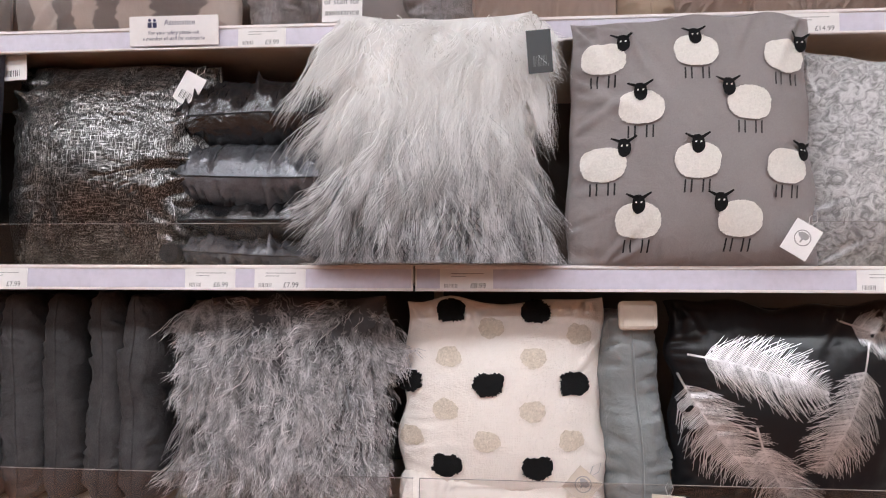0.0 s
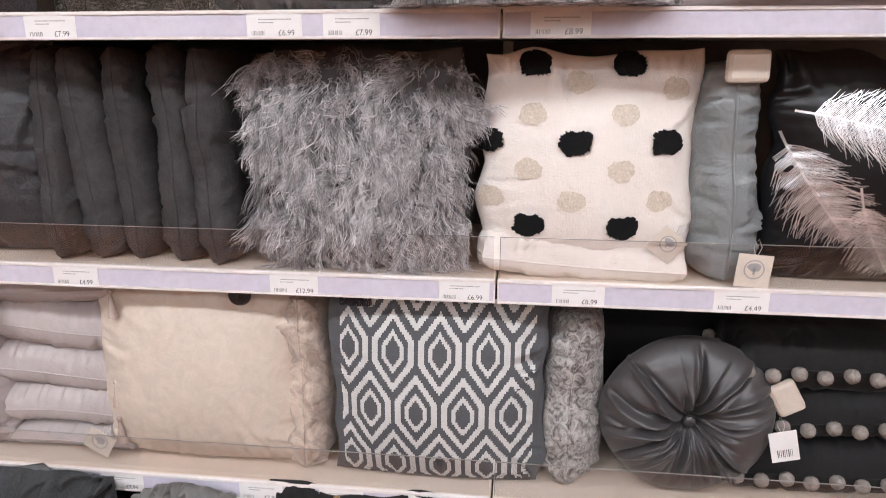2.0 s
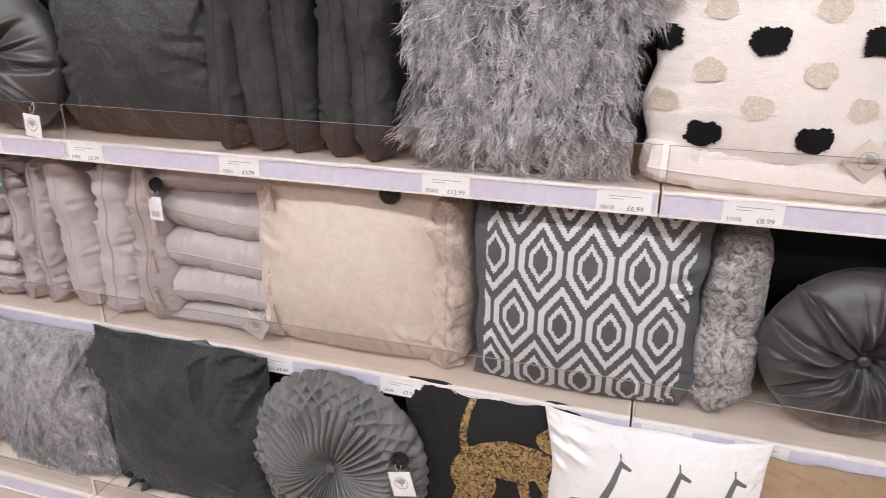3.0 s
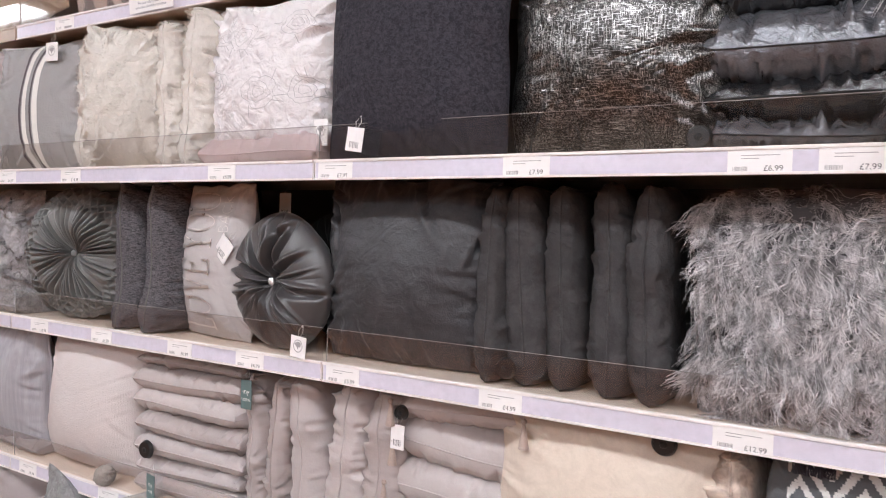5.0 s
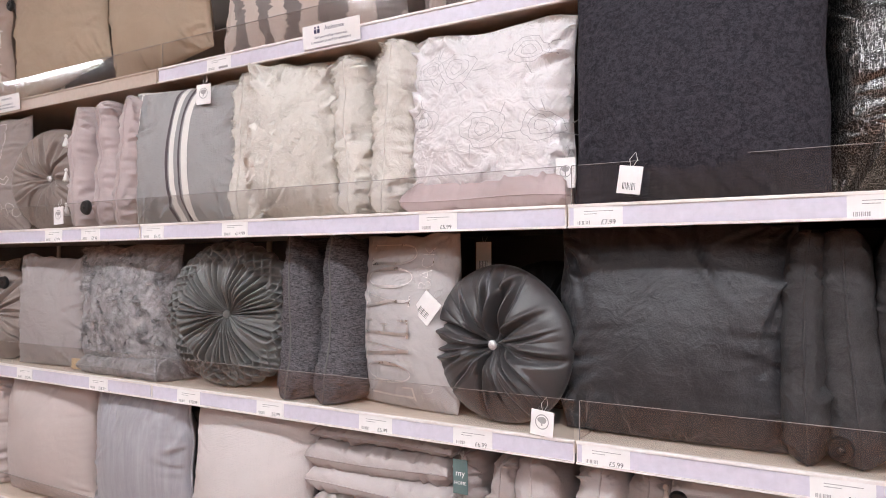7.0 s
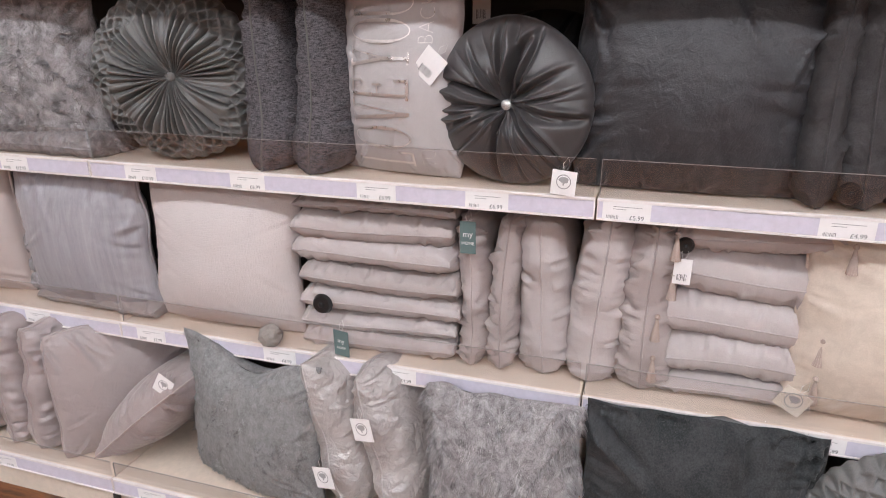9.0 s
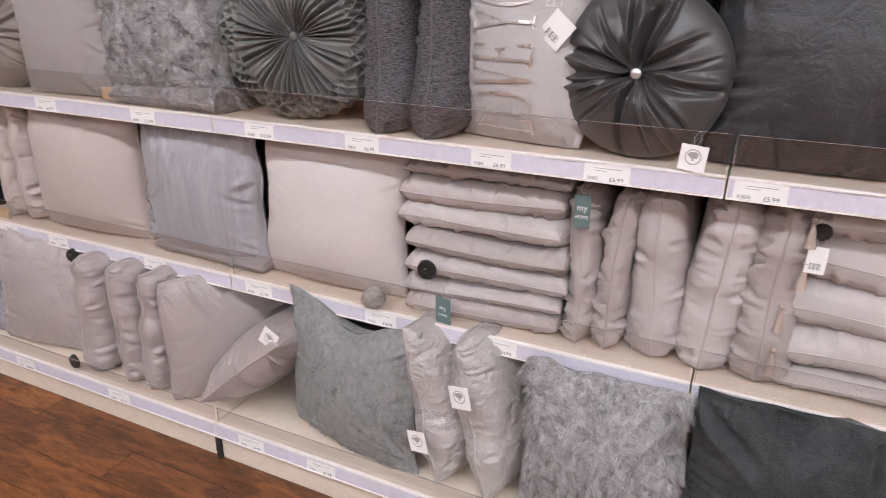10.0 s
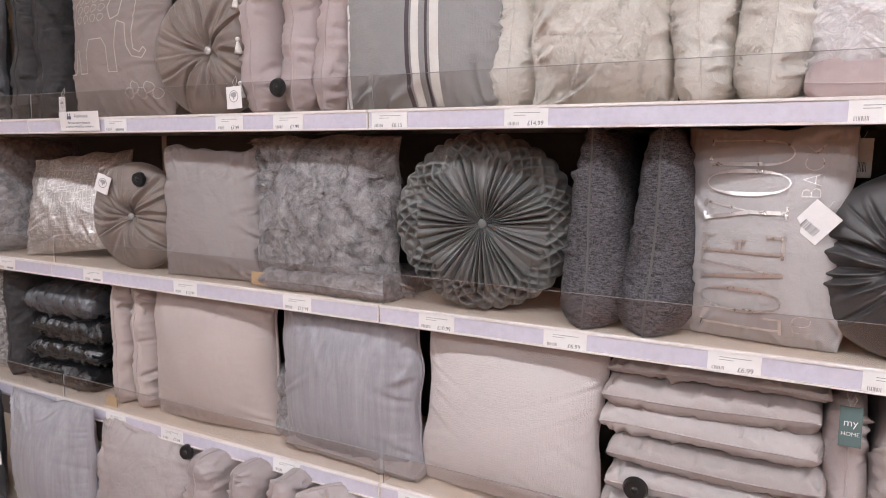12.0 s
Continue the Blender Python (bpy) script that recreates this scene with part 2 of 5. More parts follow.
def text_mesh(body, size, depth=0.0, thin=0.0):
    """Letters as a flat mesh in x and y, centred."""
    cu = bpy.data.curves.new("letters", "FONT")
    cu.body, cu.size, cu.align_x, cu.align_y, cu.extrude = body, size, "CENTER", "CENTER", depth
    cu.offset = -thin
    ob = bpy.data.objects.new("letters", cu)
    me = bpy.data.meshes.new_from_object(ob)
    bpy.data.objects.remove(ob)
    bpy.data.curves.remove(cu)
    return me


class Waves:
    """A smooth random field made of warped waves."""
    def __init__(self, seed, k, n=9):
        r = np.random.RandomState(seed)
        a = r.uniform(0, 2 * np.pi, n)
        q = k * r.uniform(0.5, 1.7, n)
        self.k = np.stack([np.cos(a) * q, np.sin(a) * q], 1)
        self.ph = r.uniform(0, 6.28, n)
        self.am = 1 / np.sqrt(q / k)
        self.am /= np.sqrt((self.am ** 2).sum() / 2)

    def __call__(self, x, y):
        wx, wy = x + 0.25 * np.sin(2.1 * y + self.ph[0]), y + 0.25 * np.sin(1.7 * x + self.ph[1])
        s = 0
        for (kx, ky), p, a in zip(self.k, self.ph, self.am):
            s = s + a * np.sin(kx * wx + ky * wy + p)
        return s


class Pillow:
    """A stuffed square cushion: x across, z up from its base, the front towards -y."""
    def __init__(self, w, h, t, seed=0, puff=0.5, bow=0.055, wr=0.006, folds=5.0, slump=0.12, dip=0.0, folds_in=18, soft=0.02, pinch=0.0, blunt=0, sway=0.0, lop=0.0):
        self.w, self.h, self.t, self.p, self.bow, self.wr, self.slump, self.dip, self.soft = w, h, t, puff, bow, wr, slump, dip, soft
        self.n1, self.n2, self.n3 = Waves(seed * 7 + 1, folds), Waves(seed * 7 + 2, folds * 2.3), Waves(seed * 7 + 3, 3.0)
        r = np.random.RandomState(seed * 7 + 6)
        self.cr = []
        for _ in range(2):
            rows = []
            for k in range(folds_in):
                e, pos = r.randint(4), np.sign(r.uniform(-1, 1)) * r.uniform(0, 1) ** 0.6 * 0.97
                u0, v0 = ((pos, 0.98), (pos, -0.98), (0.98, pos), (-0.98, pos))[e]
                a = np.arctan2(-v0 * r.uniform(0.2, 1), -u0 * r.uniform(0.2, 1)) + r.uniform(-0.5, 0.5)
                rows.append((u0, v0, np.cos(a), np.sin(a), r.uniform(0.12, 0.5), r.uniform(0.022, 0.05), r.uniform(0.35, 1.2), r.uniform(-0.5, 0.5)))
            self.cr.append(rows)
        self.e, self.q = Waves(seed * 7 + 4, 4.0), Waves(seed * 7 + 5, 5.0, 6)
        self.pinch, self.blunt, self.sway, self.lop = pinch, blunt, sway, lop
        self.bend = Waves(seed * 7 + 8, 2.4, 5)
        self.tuck = Waves(seed * 7 + 9, 26.0, 7)
        self.pin = []
        for _ in range(4 if pinch else 0):
            at = np.cumsum(r.uniform(0.05, 0.42, 22)) - 1.0
            self.pin.append([(a, r.uniform(-0.5, 0.5), r.uniform(0.018, 0.05), r.uniform(0.1, 1.1), r.uniform(0.08, 0.34)) for a in at if a < 0.95])

    def at(self, u, v, side=-1):
        u, v = np.asarray(u, float), np.asarray(v, float)
        x = self.w / 2 * u * (1 - self.bow * (1 - v * v)) + 0.004 * self.e(v * 2, u * 0 + np.sign(u)) * np.abs(u) ** 3
        up = np.where(v > 0, self.bow, self.bow * 0.15)
        z = self.h / 2 * (1 + v * (1 - up * (1 - u * u)))
        c = self.soft * u ** 4 * v ** 4
        x = x * (1 - c)
        z = self.h / 2 + (z - self.h / 2) * (1 - np.where(v > 0, c, 0.4 * c))
        z = z - self.dip * self.h * np.clip(v, 0, 1) ** 3 * np.exp(-(u / 0.45) ** 2)
        z = z + 0.004 * self.e(u * 2 + 5, v * 0 + 3) * np.clip(v, 0, 1) ** 3
        prof = (np.clip(1 - u * u, 0, 1) * np.clip(1 - v * v, 0, 1)) ** self.p
        if self.blunt:
            prof = (np.clip(1 - np.abs(u) ** self.blunt[0], 0, 1) * np.clip(1 - np.abs(v) ** self.blunt[1], 0, 1)) ** 0.32
        prof = prof * (1 - self.slump * v)
        k = 26 if self.blunt else 11
        edge = np.clip((1 - np.abs(u)) * k, 0, 1) * np.clip((1 - np.abs(v)) * k, 0, 1)
        edge = edge * edge * (3 - 2 * edge)
        near = 0.25 + 0.75 * np.maximum(np.abs(u), np.abs(v)) ** 3
        a = self.n1(u * 1.6 + 9 * side, v)
        f = (1 - np.abs(a)) * 0.55 + 0.22 * self.n2(u + 3 * side, v)
        du, dv = 1 - np.abs(u), 1 - np.abs(v)
        pu = -np.abs(self.q(v * 7 + np.sign(u) * 3, side * 2 + 0 * u)) * np.exp(-du / 0.16)
        pv = -np.abs(self.q(u * 7 + np.sign(v) * 5, side * 4 + 7 + 0 * u)) * np.exp(-dv / 0.16)
        d = prof * self.t / 2 * (1 + 0.03 * self.n3(u, v + side)) + self.wr * edge * (0.6 * f * near + 0.5 * (pu + pv) + 1.35 * self.creased(u, v, side))
        if self.pinch:
            for k, (along, inward) in enumerate(((v, du), (u, dv))):
                for a, sl, wd, am, reach in self.pin[2 * k + (side > 0)]:
                    o = (along - a - sl * inward) / wd
                    d = d - self.pinch * am * edge * np.exp(-inward / reach) * (np.exp(-o * o) - 0.45 * np.exp(-(o - 1.9) ** 2))
            # small gathers along the seam
            d = d - 0.16 * self.pinch * edge * (np.exp(-du / 0.07) * np.abs(self.tuck(v, 0 * v + side)) + np.exp(-dv / 0.07) * np.abs(self.tuck(u, 0 * u + 3 + side)))
        y = side * np.maximum(d, 0) * (1 - side * self.lop)
        if self.sway:
            y = y + self.sway * self.bend(u * 0.8, v * 0.8)
        return np.stack([x, y, np.maximum(z, 0)], -1)

    def creased(self, u, v, side):
        """Folds that run in from the seams."""
        out = 0 * u
        for u0, v0, dx, dz, ln, wd, am, cv in self.cr[0 if side < 0 else 1]:
            al = (u - u0) * dx + (v - v0) * dz
            pe = (v - v0) * dx - (u - u0) * dz + cv * al * al
            w = wd * (0.6 + 0.6 * np.clip(al / ln, 0, 2))
            g = np.exp(-(np.clip(al, 0, None) / ln) ** 2) * np.exp(-(np.clip(-al, 0, None) / 0.06) ** 2)
            out = out + am * g * (np.exp(-(pe / w) ** 2) - 0.75 * np.exp(-((pe - 1.7 * w) / w) ** 2))
        return out

    def solve(self, x, z):
        """The u, v of a place on the front."""
        u, v = x / (self.w / 2), z / (self.h / 2) - 1
        for _ in range(8):
            q = self.at(u, v)
            u = np.clip(u + (x - q[..., 0]) / (self.w / 2), -1, 1)
            v = np.clip(v + (z - q[..., 2]) / (self.h / 2), -1, 1)
        return u, v

    def front(self, x, z, off=0.002):
        u, v = self.solve(np.asarray(x, float), np.asarray(z, float))
        q = self.at(u, v)
        return np.stack([x, q[..., 1] - off, z], -1)

    def mesh(self, n=84, nb=14, tall=0):
        V, F = [], []
        for side, m in ((-1, n), (1, nb)):
            mt = tall or m
            ks = 0.9 if self.blunt else 0.6
            q = np.sin(np.linspace(-1, 1, m + 1) * np.pi / 2) * ks + np.linspace(-1, 1, m + 1) * (1 - ks)
            qt = np.sin(np.linspace(-1, 1, mt + 1) * np.pi / 2) * ks + np.linspace(-1, 1, mt + 1) * (1 - ks)
            U, W = np.meshgrid(q, qt)
            off = len(V)
            V += list(self.at(U, W, side).reshape(-1, 3))
            for i in range(mt):
                for j in range(m):
                    a = off + i * (m + 1) + j
                    F.append((a, a + 1, a + m + 2, a + m + 1) if side < 0 else (a, a + m + 1, a + m + 2, a + 1))
        return mesh_of(V, F)

    def rim(self, n=24):
        s = np.linspace(-1, 1, n, endpoint=False)
        one = np.ones(n)
        u = np.concatenate([s, one, -s, -one])
        v = np.concatenate([-one, s, one, -s])
        return self.at(u, v, -1)


class Disc:
    """A round cushion with pleats drawn to a button; the front towards -y, its centre at z = r."""
    def __init__(self, r, t, pleats=26, seed=0, pleat=0.012, dip=0.035, ruffle=0.0, reach=0.75, sharp=0.3):
        self.r, self.t, self.k, self.pl, self.dp, self.ruf, self.reach = r, t, pleats, pleat, dip, ruffle, reach
        self.sharp = sharp
        rs = np.random.RandomState(seed + 50)
        self.ph = rs.uniform(0, 6.28, 6)
        self.lines = [(a, rs.uniform(-0.25, 0.25), rs.uniform(0.022, 0.055), rs.uniform(0.2, 0.95), rs.choice((0.4, 0.7, 1.1, 1.6)))
                      for a in np.linspace(0, 6.28, int(pleats * 1.9), endpoint=False) + rs.uniform(-0.09, 0.09, int(pleats * 1.9))]
        self.w1 = Waves(seed + 60, 5)

    def at(self, rr, th, side=-1):
        jit = 0.9 * np.sin(3 * th + self.ph[0]) + 0.7 * np.sin(5 * th + self.ph[1]) + 0.5 * np.sin(9 * th + self.ph[2])
        wob = 1 + 0.014 * np.sin(2 * th + self.ph[3]) + 0.008 * np.sin(5 * th + self.ph[4])
        s = np.abs(np.sin(self.k / 2 * th + jit + 0.5 * (1 - rr) * np.sin(4 * th)))
        am = np.clip(0.75 + 0.55 * np.sin(4 * th + self.ph[5]) * np.sin(7 * th + self.ph[1]) + 0.25 * np.sin(11 * th), 0.1, 1.4)
        d = self.t / 2 * np.clip(1 - rr ** 2.6, 0, 1) ** 0.55
        d = d - self.dp * np.exp(-(rr / 0.22) ** 2)
        fold = self.pl * (s ** self.sharp - 0.75) * am * np.clip(rr * 4, 0, 1) * np.clip((1 - rr) * 8, 0, 1) * np.exp(-np.clip(rr - 0.25, 0, 1) ** 2 / self.reach ** 2 * 3)
        if self.ruf:
            fold = fold * np.clip((0.76 - rr) * 10, 0, 1)
        else:
            fold = fold * np.clip(0.8 + 0.6 * np.sin(2 * th + self.ph[2]) + 0.5 * np.sin(5 * th + self.ph[3]) * rr, 0.25 + 0.4 * (1 - rr), 1.5)
            fold = 0.22 * fold
            for a, cv, wd, depth, far in self.lines:
                o = ((th - a - cv * rr * rr + np.pi) % (2 * np.pi) - np.pi) * (rr + 0.04) / wd
                fold = fold - depth * self.pl * (np.exp(-o * o) - 0.7 * np.exp(-(o - 1.7) ** 2)) * np.clip(rr * 6, 0, 1) * np.exp(-(rr / far) ** 4) * np.clip((1 - rr) * 8, 0, 1)
        d = d + fold
        x, z = rr * wob * self.r * np.cos(th), rr * wob * self.r * np.sin(th)
        if self.ruf:
            # the pleats end in a smocked band, caught together in pairs
            ring = np.clip((rr - 0.68) / 0.06, 0, 1) * np.clip((1.0 - rr) * 14, 0, 1)
            kk = 36
            a = kk / 2 * th + 0.5 * np.sin(5 * th + self.ph[0]) + 0.35 * np.sin(11 * th + self.ph[2])
            sw = 0.5 * np.pi * (rr - 0.68) / 0.075 + 0.5 * np.sin(7 * th + self.ph[3])
            rope = np.maximum(np.abs(np.cos(a + sw)), np.abs(np.cos(a - sw))) ** 5
            d = d * (1 - 0.10 * ring) + ring * self.ruf * (rope - 0.45) * (0.8 + 0.4 * np.sin(9 * th + self.ph[4]))
            scal = 1 + 0.035 * np.clip((rr - 0.8) / 0.2, 0, 1) * (np.abs(np.sin(kk / 2 * th + 1.2 * np.sin(3 * th))) - 0.6)
            x, z = x * scal, z * scal
        d = d + 0.004 * self.w1(x * 8, z * 8) * np.clip((1 - rr) * 3, 0, 1)
        return np.stack([x, side * np.maximum(d, 0.0), z + self.r], -1)

    def mesh(self, nr=52, nt=480, back=9):
        th = np.linspace(0, 2 * np.pi, nt, endpoint=False)
        rings = [self.at(np.full(nt, q), th, -1) for q in np.linspace(0.02, 1, nr) ** 0.9]
        rings += [self.at(np.full(nt, q), th, 1) for q in np.linspace(1, 0.02, back)[1:]]
        F = [tuple(range(nt - 1, -1, -1))]
        for i in range(len(rings) - 1):
            for j in range(nt):
                k = (j + 1) % nt
                F.append((i * nt + j, i * nt + k, (i + 1) * nt + k, (i + 1) * nt + j))
        F.append(tuple((len(rings) - 1) * nt + j for j in range(nt)))
        return mesh_of(np.concatenate(rings), F)


def fur_mesh(shape, count, length, width, seed=0, droop=0.8, lift=0.5, curl=0.3, clump=5.0, seg=4, back=0.1, vmin=-0.97, wave=0.0, stray=0.16, spread=0.7, locks=0, pull=0.7):
    """Fibres rooted all over the front of a cushion, lying along a wandering nap and drawn together into locks."""
    r = np.random.RandomState(seed)
    u = r.uniform(-1, 1, count) * 0.995
    v = r.uniform(vmin, 0.995, count)
    side = np.where(r.uniform(0, 1, count) < back, 1, -1)
    u = np.where(side > 0, np.sign(u) * (1 - 0.25 * np.abs(u)), u)
    P = np.where((side > 0)[:, None], shape.at(u, v, 1), shape.at(u, v, -1))
    Pu = np.where((side > 0)[:, None], shape.at(u * 0.98, v, 1), shape.at(u * 0.98, v, -1)) - P
    Pu *= -np.sign(u)[:, None]
    Pv = np.where((side > 0)[:, None], shape.at(u, v * 0.98, 1), shape.at(u, v * 0.98, -1)) - P
    Pv *= -np.sign(v)[:, None]
    N = np.cross(Pu, Pv)
    N /= np.linalg.norm(N, axis=1, keepdims=True) + 1e-9
    N *= np.where(N[:, 1:2] * side[:, None] < 0, -1, 1)
    c1, c2, c3 = Waves(seed + 11, clump), Waves(seed + 12, clump * 2.2), Waves(seed + 13, clump * 1.3)
    flow = np.stack([0.9 * c1(u, v) * curl + 0.5 * c2(u, v) * curl, 0 * u, -droop + 0.5 * c3(u, v) * curl], 1)
    out = np.stack([u * spread * np.abs(u) ** 2 * (1 + v), 0 * u, 0.25 * np.clip(v, 0, 1) ** 3], 1)
    D = N * lift * r.uniform(0.6, 1.3, (count, 1)) + flow + out + r.normal(0, stray, (count, 3))
    D /= np.linalg.norm(D, axis=1, keepdims=True)
    L = length * r.uniform(0.55, 1.25, count) * (1 + 0.25 * c2(u + 2, v))
    L = np.clip(L, length * 0.3, length * 1.6)
    bend = np.stack([c2(u + 4, v) * curl, -0.1 * np.ones(count), -droop * np.ones(count)], 1) + r.normal(0, 0.25 * (curl + 0.3), (count, 3))
    S = np.cross(D, N)
    S /= np.linalg.norm(S, axis=1, keepdims=True) + 1e-9
    t = np.linspace(0, 1, seg + 1)[None, :, None]
    gather = 0.0
    if locks:
        lead = r.choice(count, locks, replace=False)
        own = np.empty(count, int)
        for a in range(0, count, 2000):
            q = slice(a, a + 2000)
            own[q] = np.argmin(((P[q, None] - P[lead][None]) ** 2).sum(2), 1)
        own = lead[own]
        mix = r.uniform(0.55, 1.0, (count, 1)) * pull
        tip = P + L[:, None] * (D + 0.45 * bend)
        lead_tip = (P + L[:, None] * (D + 0.45 * bend))[own]
        gather = ((lead_tip - tip) * mix)[:, None] * t ** 1.3
    path = gather + P[:, None] - 0.004 * N[:, None] + L[:, None, None] * (D[:, None] * t + bend[:, None] * 0.45 * t * t)
    if wave:
        turns = r.uniform(0.8, 1.8, (count, 1, 1)) * 6.28
        ph = 6.28 * c1(u * 2, v * 2)[:, None, None]
        if locks:
            turns = 0.3 * turns + 0.7 * turns[own]
            ph = 0.15 * ph + ph[own]
        path = path + S[:, None] * wave * np.sin(turns * t + ph) * np.sqrt(t)
    path[..., 2] = np.maximum(path[..., 2], 0.004)
    wd = (width * (1 - 0.92 * t ** 1.4)) * r.uniform(0.6, 1.4, (count, 1, 1))
    V = np.stack([path - S[:, None] * wd / 2, path + S[:, None] * wd / 2], 2).reshape(-1, 3)
    base = (np.arange(count) * (seg + 1) * 2)[:, None] + (np.arange(seg) * 2)[None]
    F = np.stack([base, base + 1, base + 3, base + 2], -1).reshape(-1, 4)
    me = bpy.data.meshes.new("fur")
    me.vertices.add(len(V))
    me.vertices.foreach_set("co", V.ravel())
    me.loops.add(F.size)
    me.loops.foreach_set("vertex_index", F.ravel().astype(np.int32))
    me.polygons.add(len(F))
    me.polygons.foreach_set("loop_start", np.arange(0, F.size, 4, dtype=np.int32))
    me.update(calc_edges=True)
    me.polygons.foreach_set("use_smooth", [True] * len(F))
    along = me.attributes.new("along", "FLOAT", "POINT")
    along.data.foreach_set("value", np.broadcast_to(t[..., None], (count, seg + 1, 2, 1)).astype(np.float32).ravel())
    return me


def wrapped(shape, loops, off=0.002, fine=0.012, thick=0.0):
    """Flat outlines in x and z, cut fine and laid onto the front of a cushion. loops: outlines, or a mesh in x and y."""
    bm = bmesh.new()
    if isinstance(loops, bpy.types.Mesh):
        bm.from_mesh(loops)
    else:
        for lp in loops:
            bm.faces.new([bm.verts.new((p[0], p[1], 0)) for p in lp])
    bmesh.ops.triangulate(bm, faces=bm.faces[:])
    for _ in range(5):
        long = [e for e in bm.edges if e.calc_length() > fine]
        if not long or len(bm.verts) > 9000:
            break
        bmesh.ops.subdivide_edges(bm, edges=long, cuts=1)
        bmesh.ops.triangulate(bm, faces=bm.faces[:])
    co = np.array([v.co[:] for v in bm.verts])
    Q = shape.front(co[:, 0], co[:, 1], off)
    for v, q in zip(bm.verts, Q):
        v.co = q
    bmesh.ops.recalc_face_normals(bm, faces=bm.faces[:])
    for f in bm.faces:
        f.smooth = True
    return bm


def oval(cx, cz, rx, rz, n=20, wob=0.0, seed=0, power=2.0, fray=0.0):
    r = random.Random(seed)
    ph = [r.uniform(0, 6.28) for _ in range(3)]
    out = []
    for k in range(n):
        a = 2 * math.pi * k / n
        f = 1 + wob * (math.sin(3 * a + ph[0]) + 0.7 * math.sin(5 * a + ph[1]) + 0.6 * math.sin(8 * a + ph[2]))
        f *= 1 + fray * r.uniform(-1, 1)
        c, s = math.cos(a), math.sin(a)
        out.append((cx + rx * f * math.copysign(abs(c) ** (2 / power), c), cz + rz * f * math.copysign(abs(s) ** (2 / power), s)))
    return out


def stroke(points, width, taper=1.0):
    """A drawn line as small quads."""
    loops = []
    for i in range(len(points) - 1):
        (x0, z0), (x1, z1) = points[i], points[i + 1]
        dx, dz = x1 - x0, z1 - z0
        l = math.hypot(dx, dz) or 1e-6
        f0, f1 = 1 + (taper - 1) * i / (len(points) - 1), 1 + (taper - 1) * (i + 1) / (len(points) - 1)
        ax, az = -dz / l * width / 2, dx / l * width / 2
        loops.append([(x0 + ax * f0, z0 + az * f0), (x1 + ax * f1, z1 + az * f1), (x1 - ax * f1, z1 - az * f1), (x0 - ax * f0, z0 - az * f0)])
    return loops


# ---- the setting ----
floor_base = tagged(part("floor", box(-9, 6, -8.4, 0.7, -0.06, -0.004), FLOOR), "dark reddish brown wood laminate floor of a shop", "floor", kind="structure")
tagged(part("ceiling", box(-9, 6, -8.4, 0.7, 3.2, 3.3), CEIL), "pale tiled shop ceiling", "ceiling", kind="structure")
tagged(part("wall_back", box(-9, 6, 0.56, 0.7, 0, 3.2), WALL), "plain beige wall behind the shelving", "wall", kind="structure")
# added out of view: closes the room and tints fill and riser reflections
tagged(part("wall_front", box(-9, 6, -8.4, -8.3, 0, 3.2), WALL_ACROSS), "unseen plain brown wall added across the aisle", "wall", kind="structure")
tagged(part("wall_left", box(-9.1, -9, -8.4, 0.7, 0, 3.2), WALL), "plain beige end wall", "wall", kind="structure")
tagged(part("wall_right", box(6, 6.1, -8.4, 0.7, 0, 3.2), WALL), "plain beige end wall", "wall", kind="structure")


def ceiling_light():
    ob = thing("ceiling_light", pose(0, 0, 3.2), "long white ceiling light panel, switched on", "light", "ceiling lights")
    part("frame", box(-0.75, 0.75, -0.19, 0.19, -0.05, -0.002, 0.004), LAMP_FRAME, ob)
    part("diffuser", box(-0.72, 0.72, -0.16, 0.16, -0.056, -0.051), PANEL, ob)
    return ob


lamp = ceiling_light()
lamp.matrix_basis = pose(-7.0, -2.1, 3.2)
for lx, ly in ((-2.8, -2.1), (-0.7, -2.1), (1.4, -2.1), (3.5, -2.1), (-4.9, -4.4), (-2.4, -4.4), (0.1, -4.4), (2.6, -4.4),
               (-4.9, -6.8), (-2.4, -6.8), (0.1, -6.8), (2.6, -6.8)):
    copy_thing(lamp, pose(lx, ly, 3.2))

# ---- the shelving ----
# level: front of the rail, its foot and head, depth to the back panel
LEVELS = {"A": (0.0, 1.873, 1.917), "B": (-0.048, 1.415, 1.46), "C": (0.0, 0.961, 1.006), "D": (0.005, 0.507, 0.552), "E": (-0.122, 0.080, 0.13)}
BACK = 0.46
BAY = 1.2535
LIP = {**{k: v[0] for k, v in LEVELS.items()}, "D": 0.027}
TOP = {k: v[2] - 0.003 for k, v in LEVELS.items()}
BAYS = [BAY * k for k in (-4, -3, -2, -1, 0)]


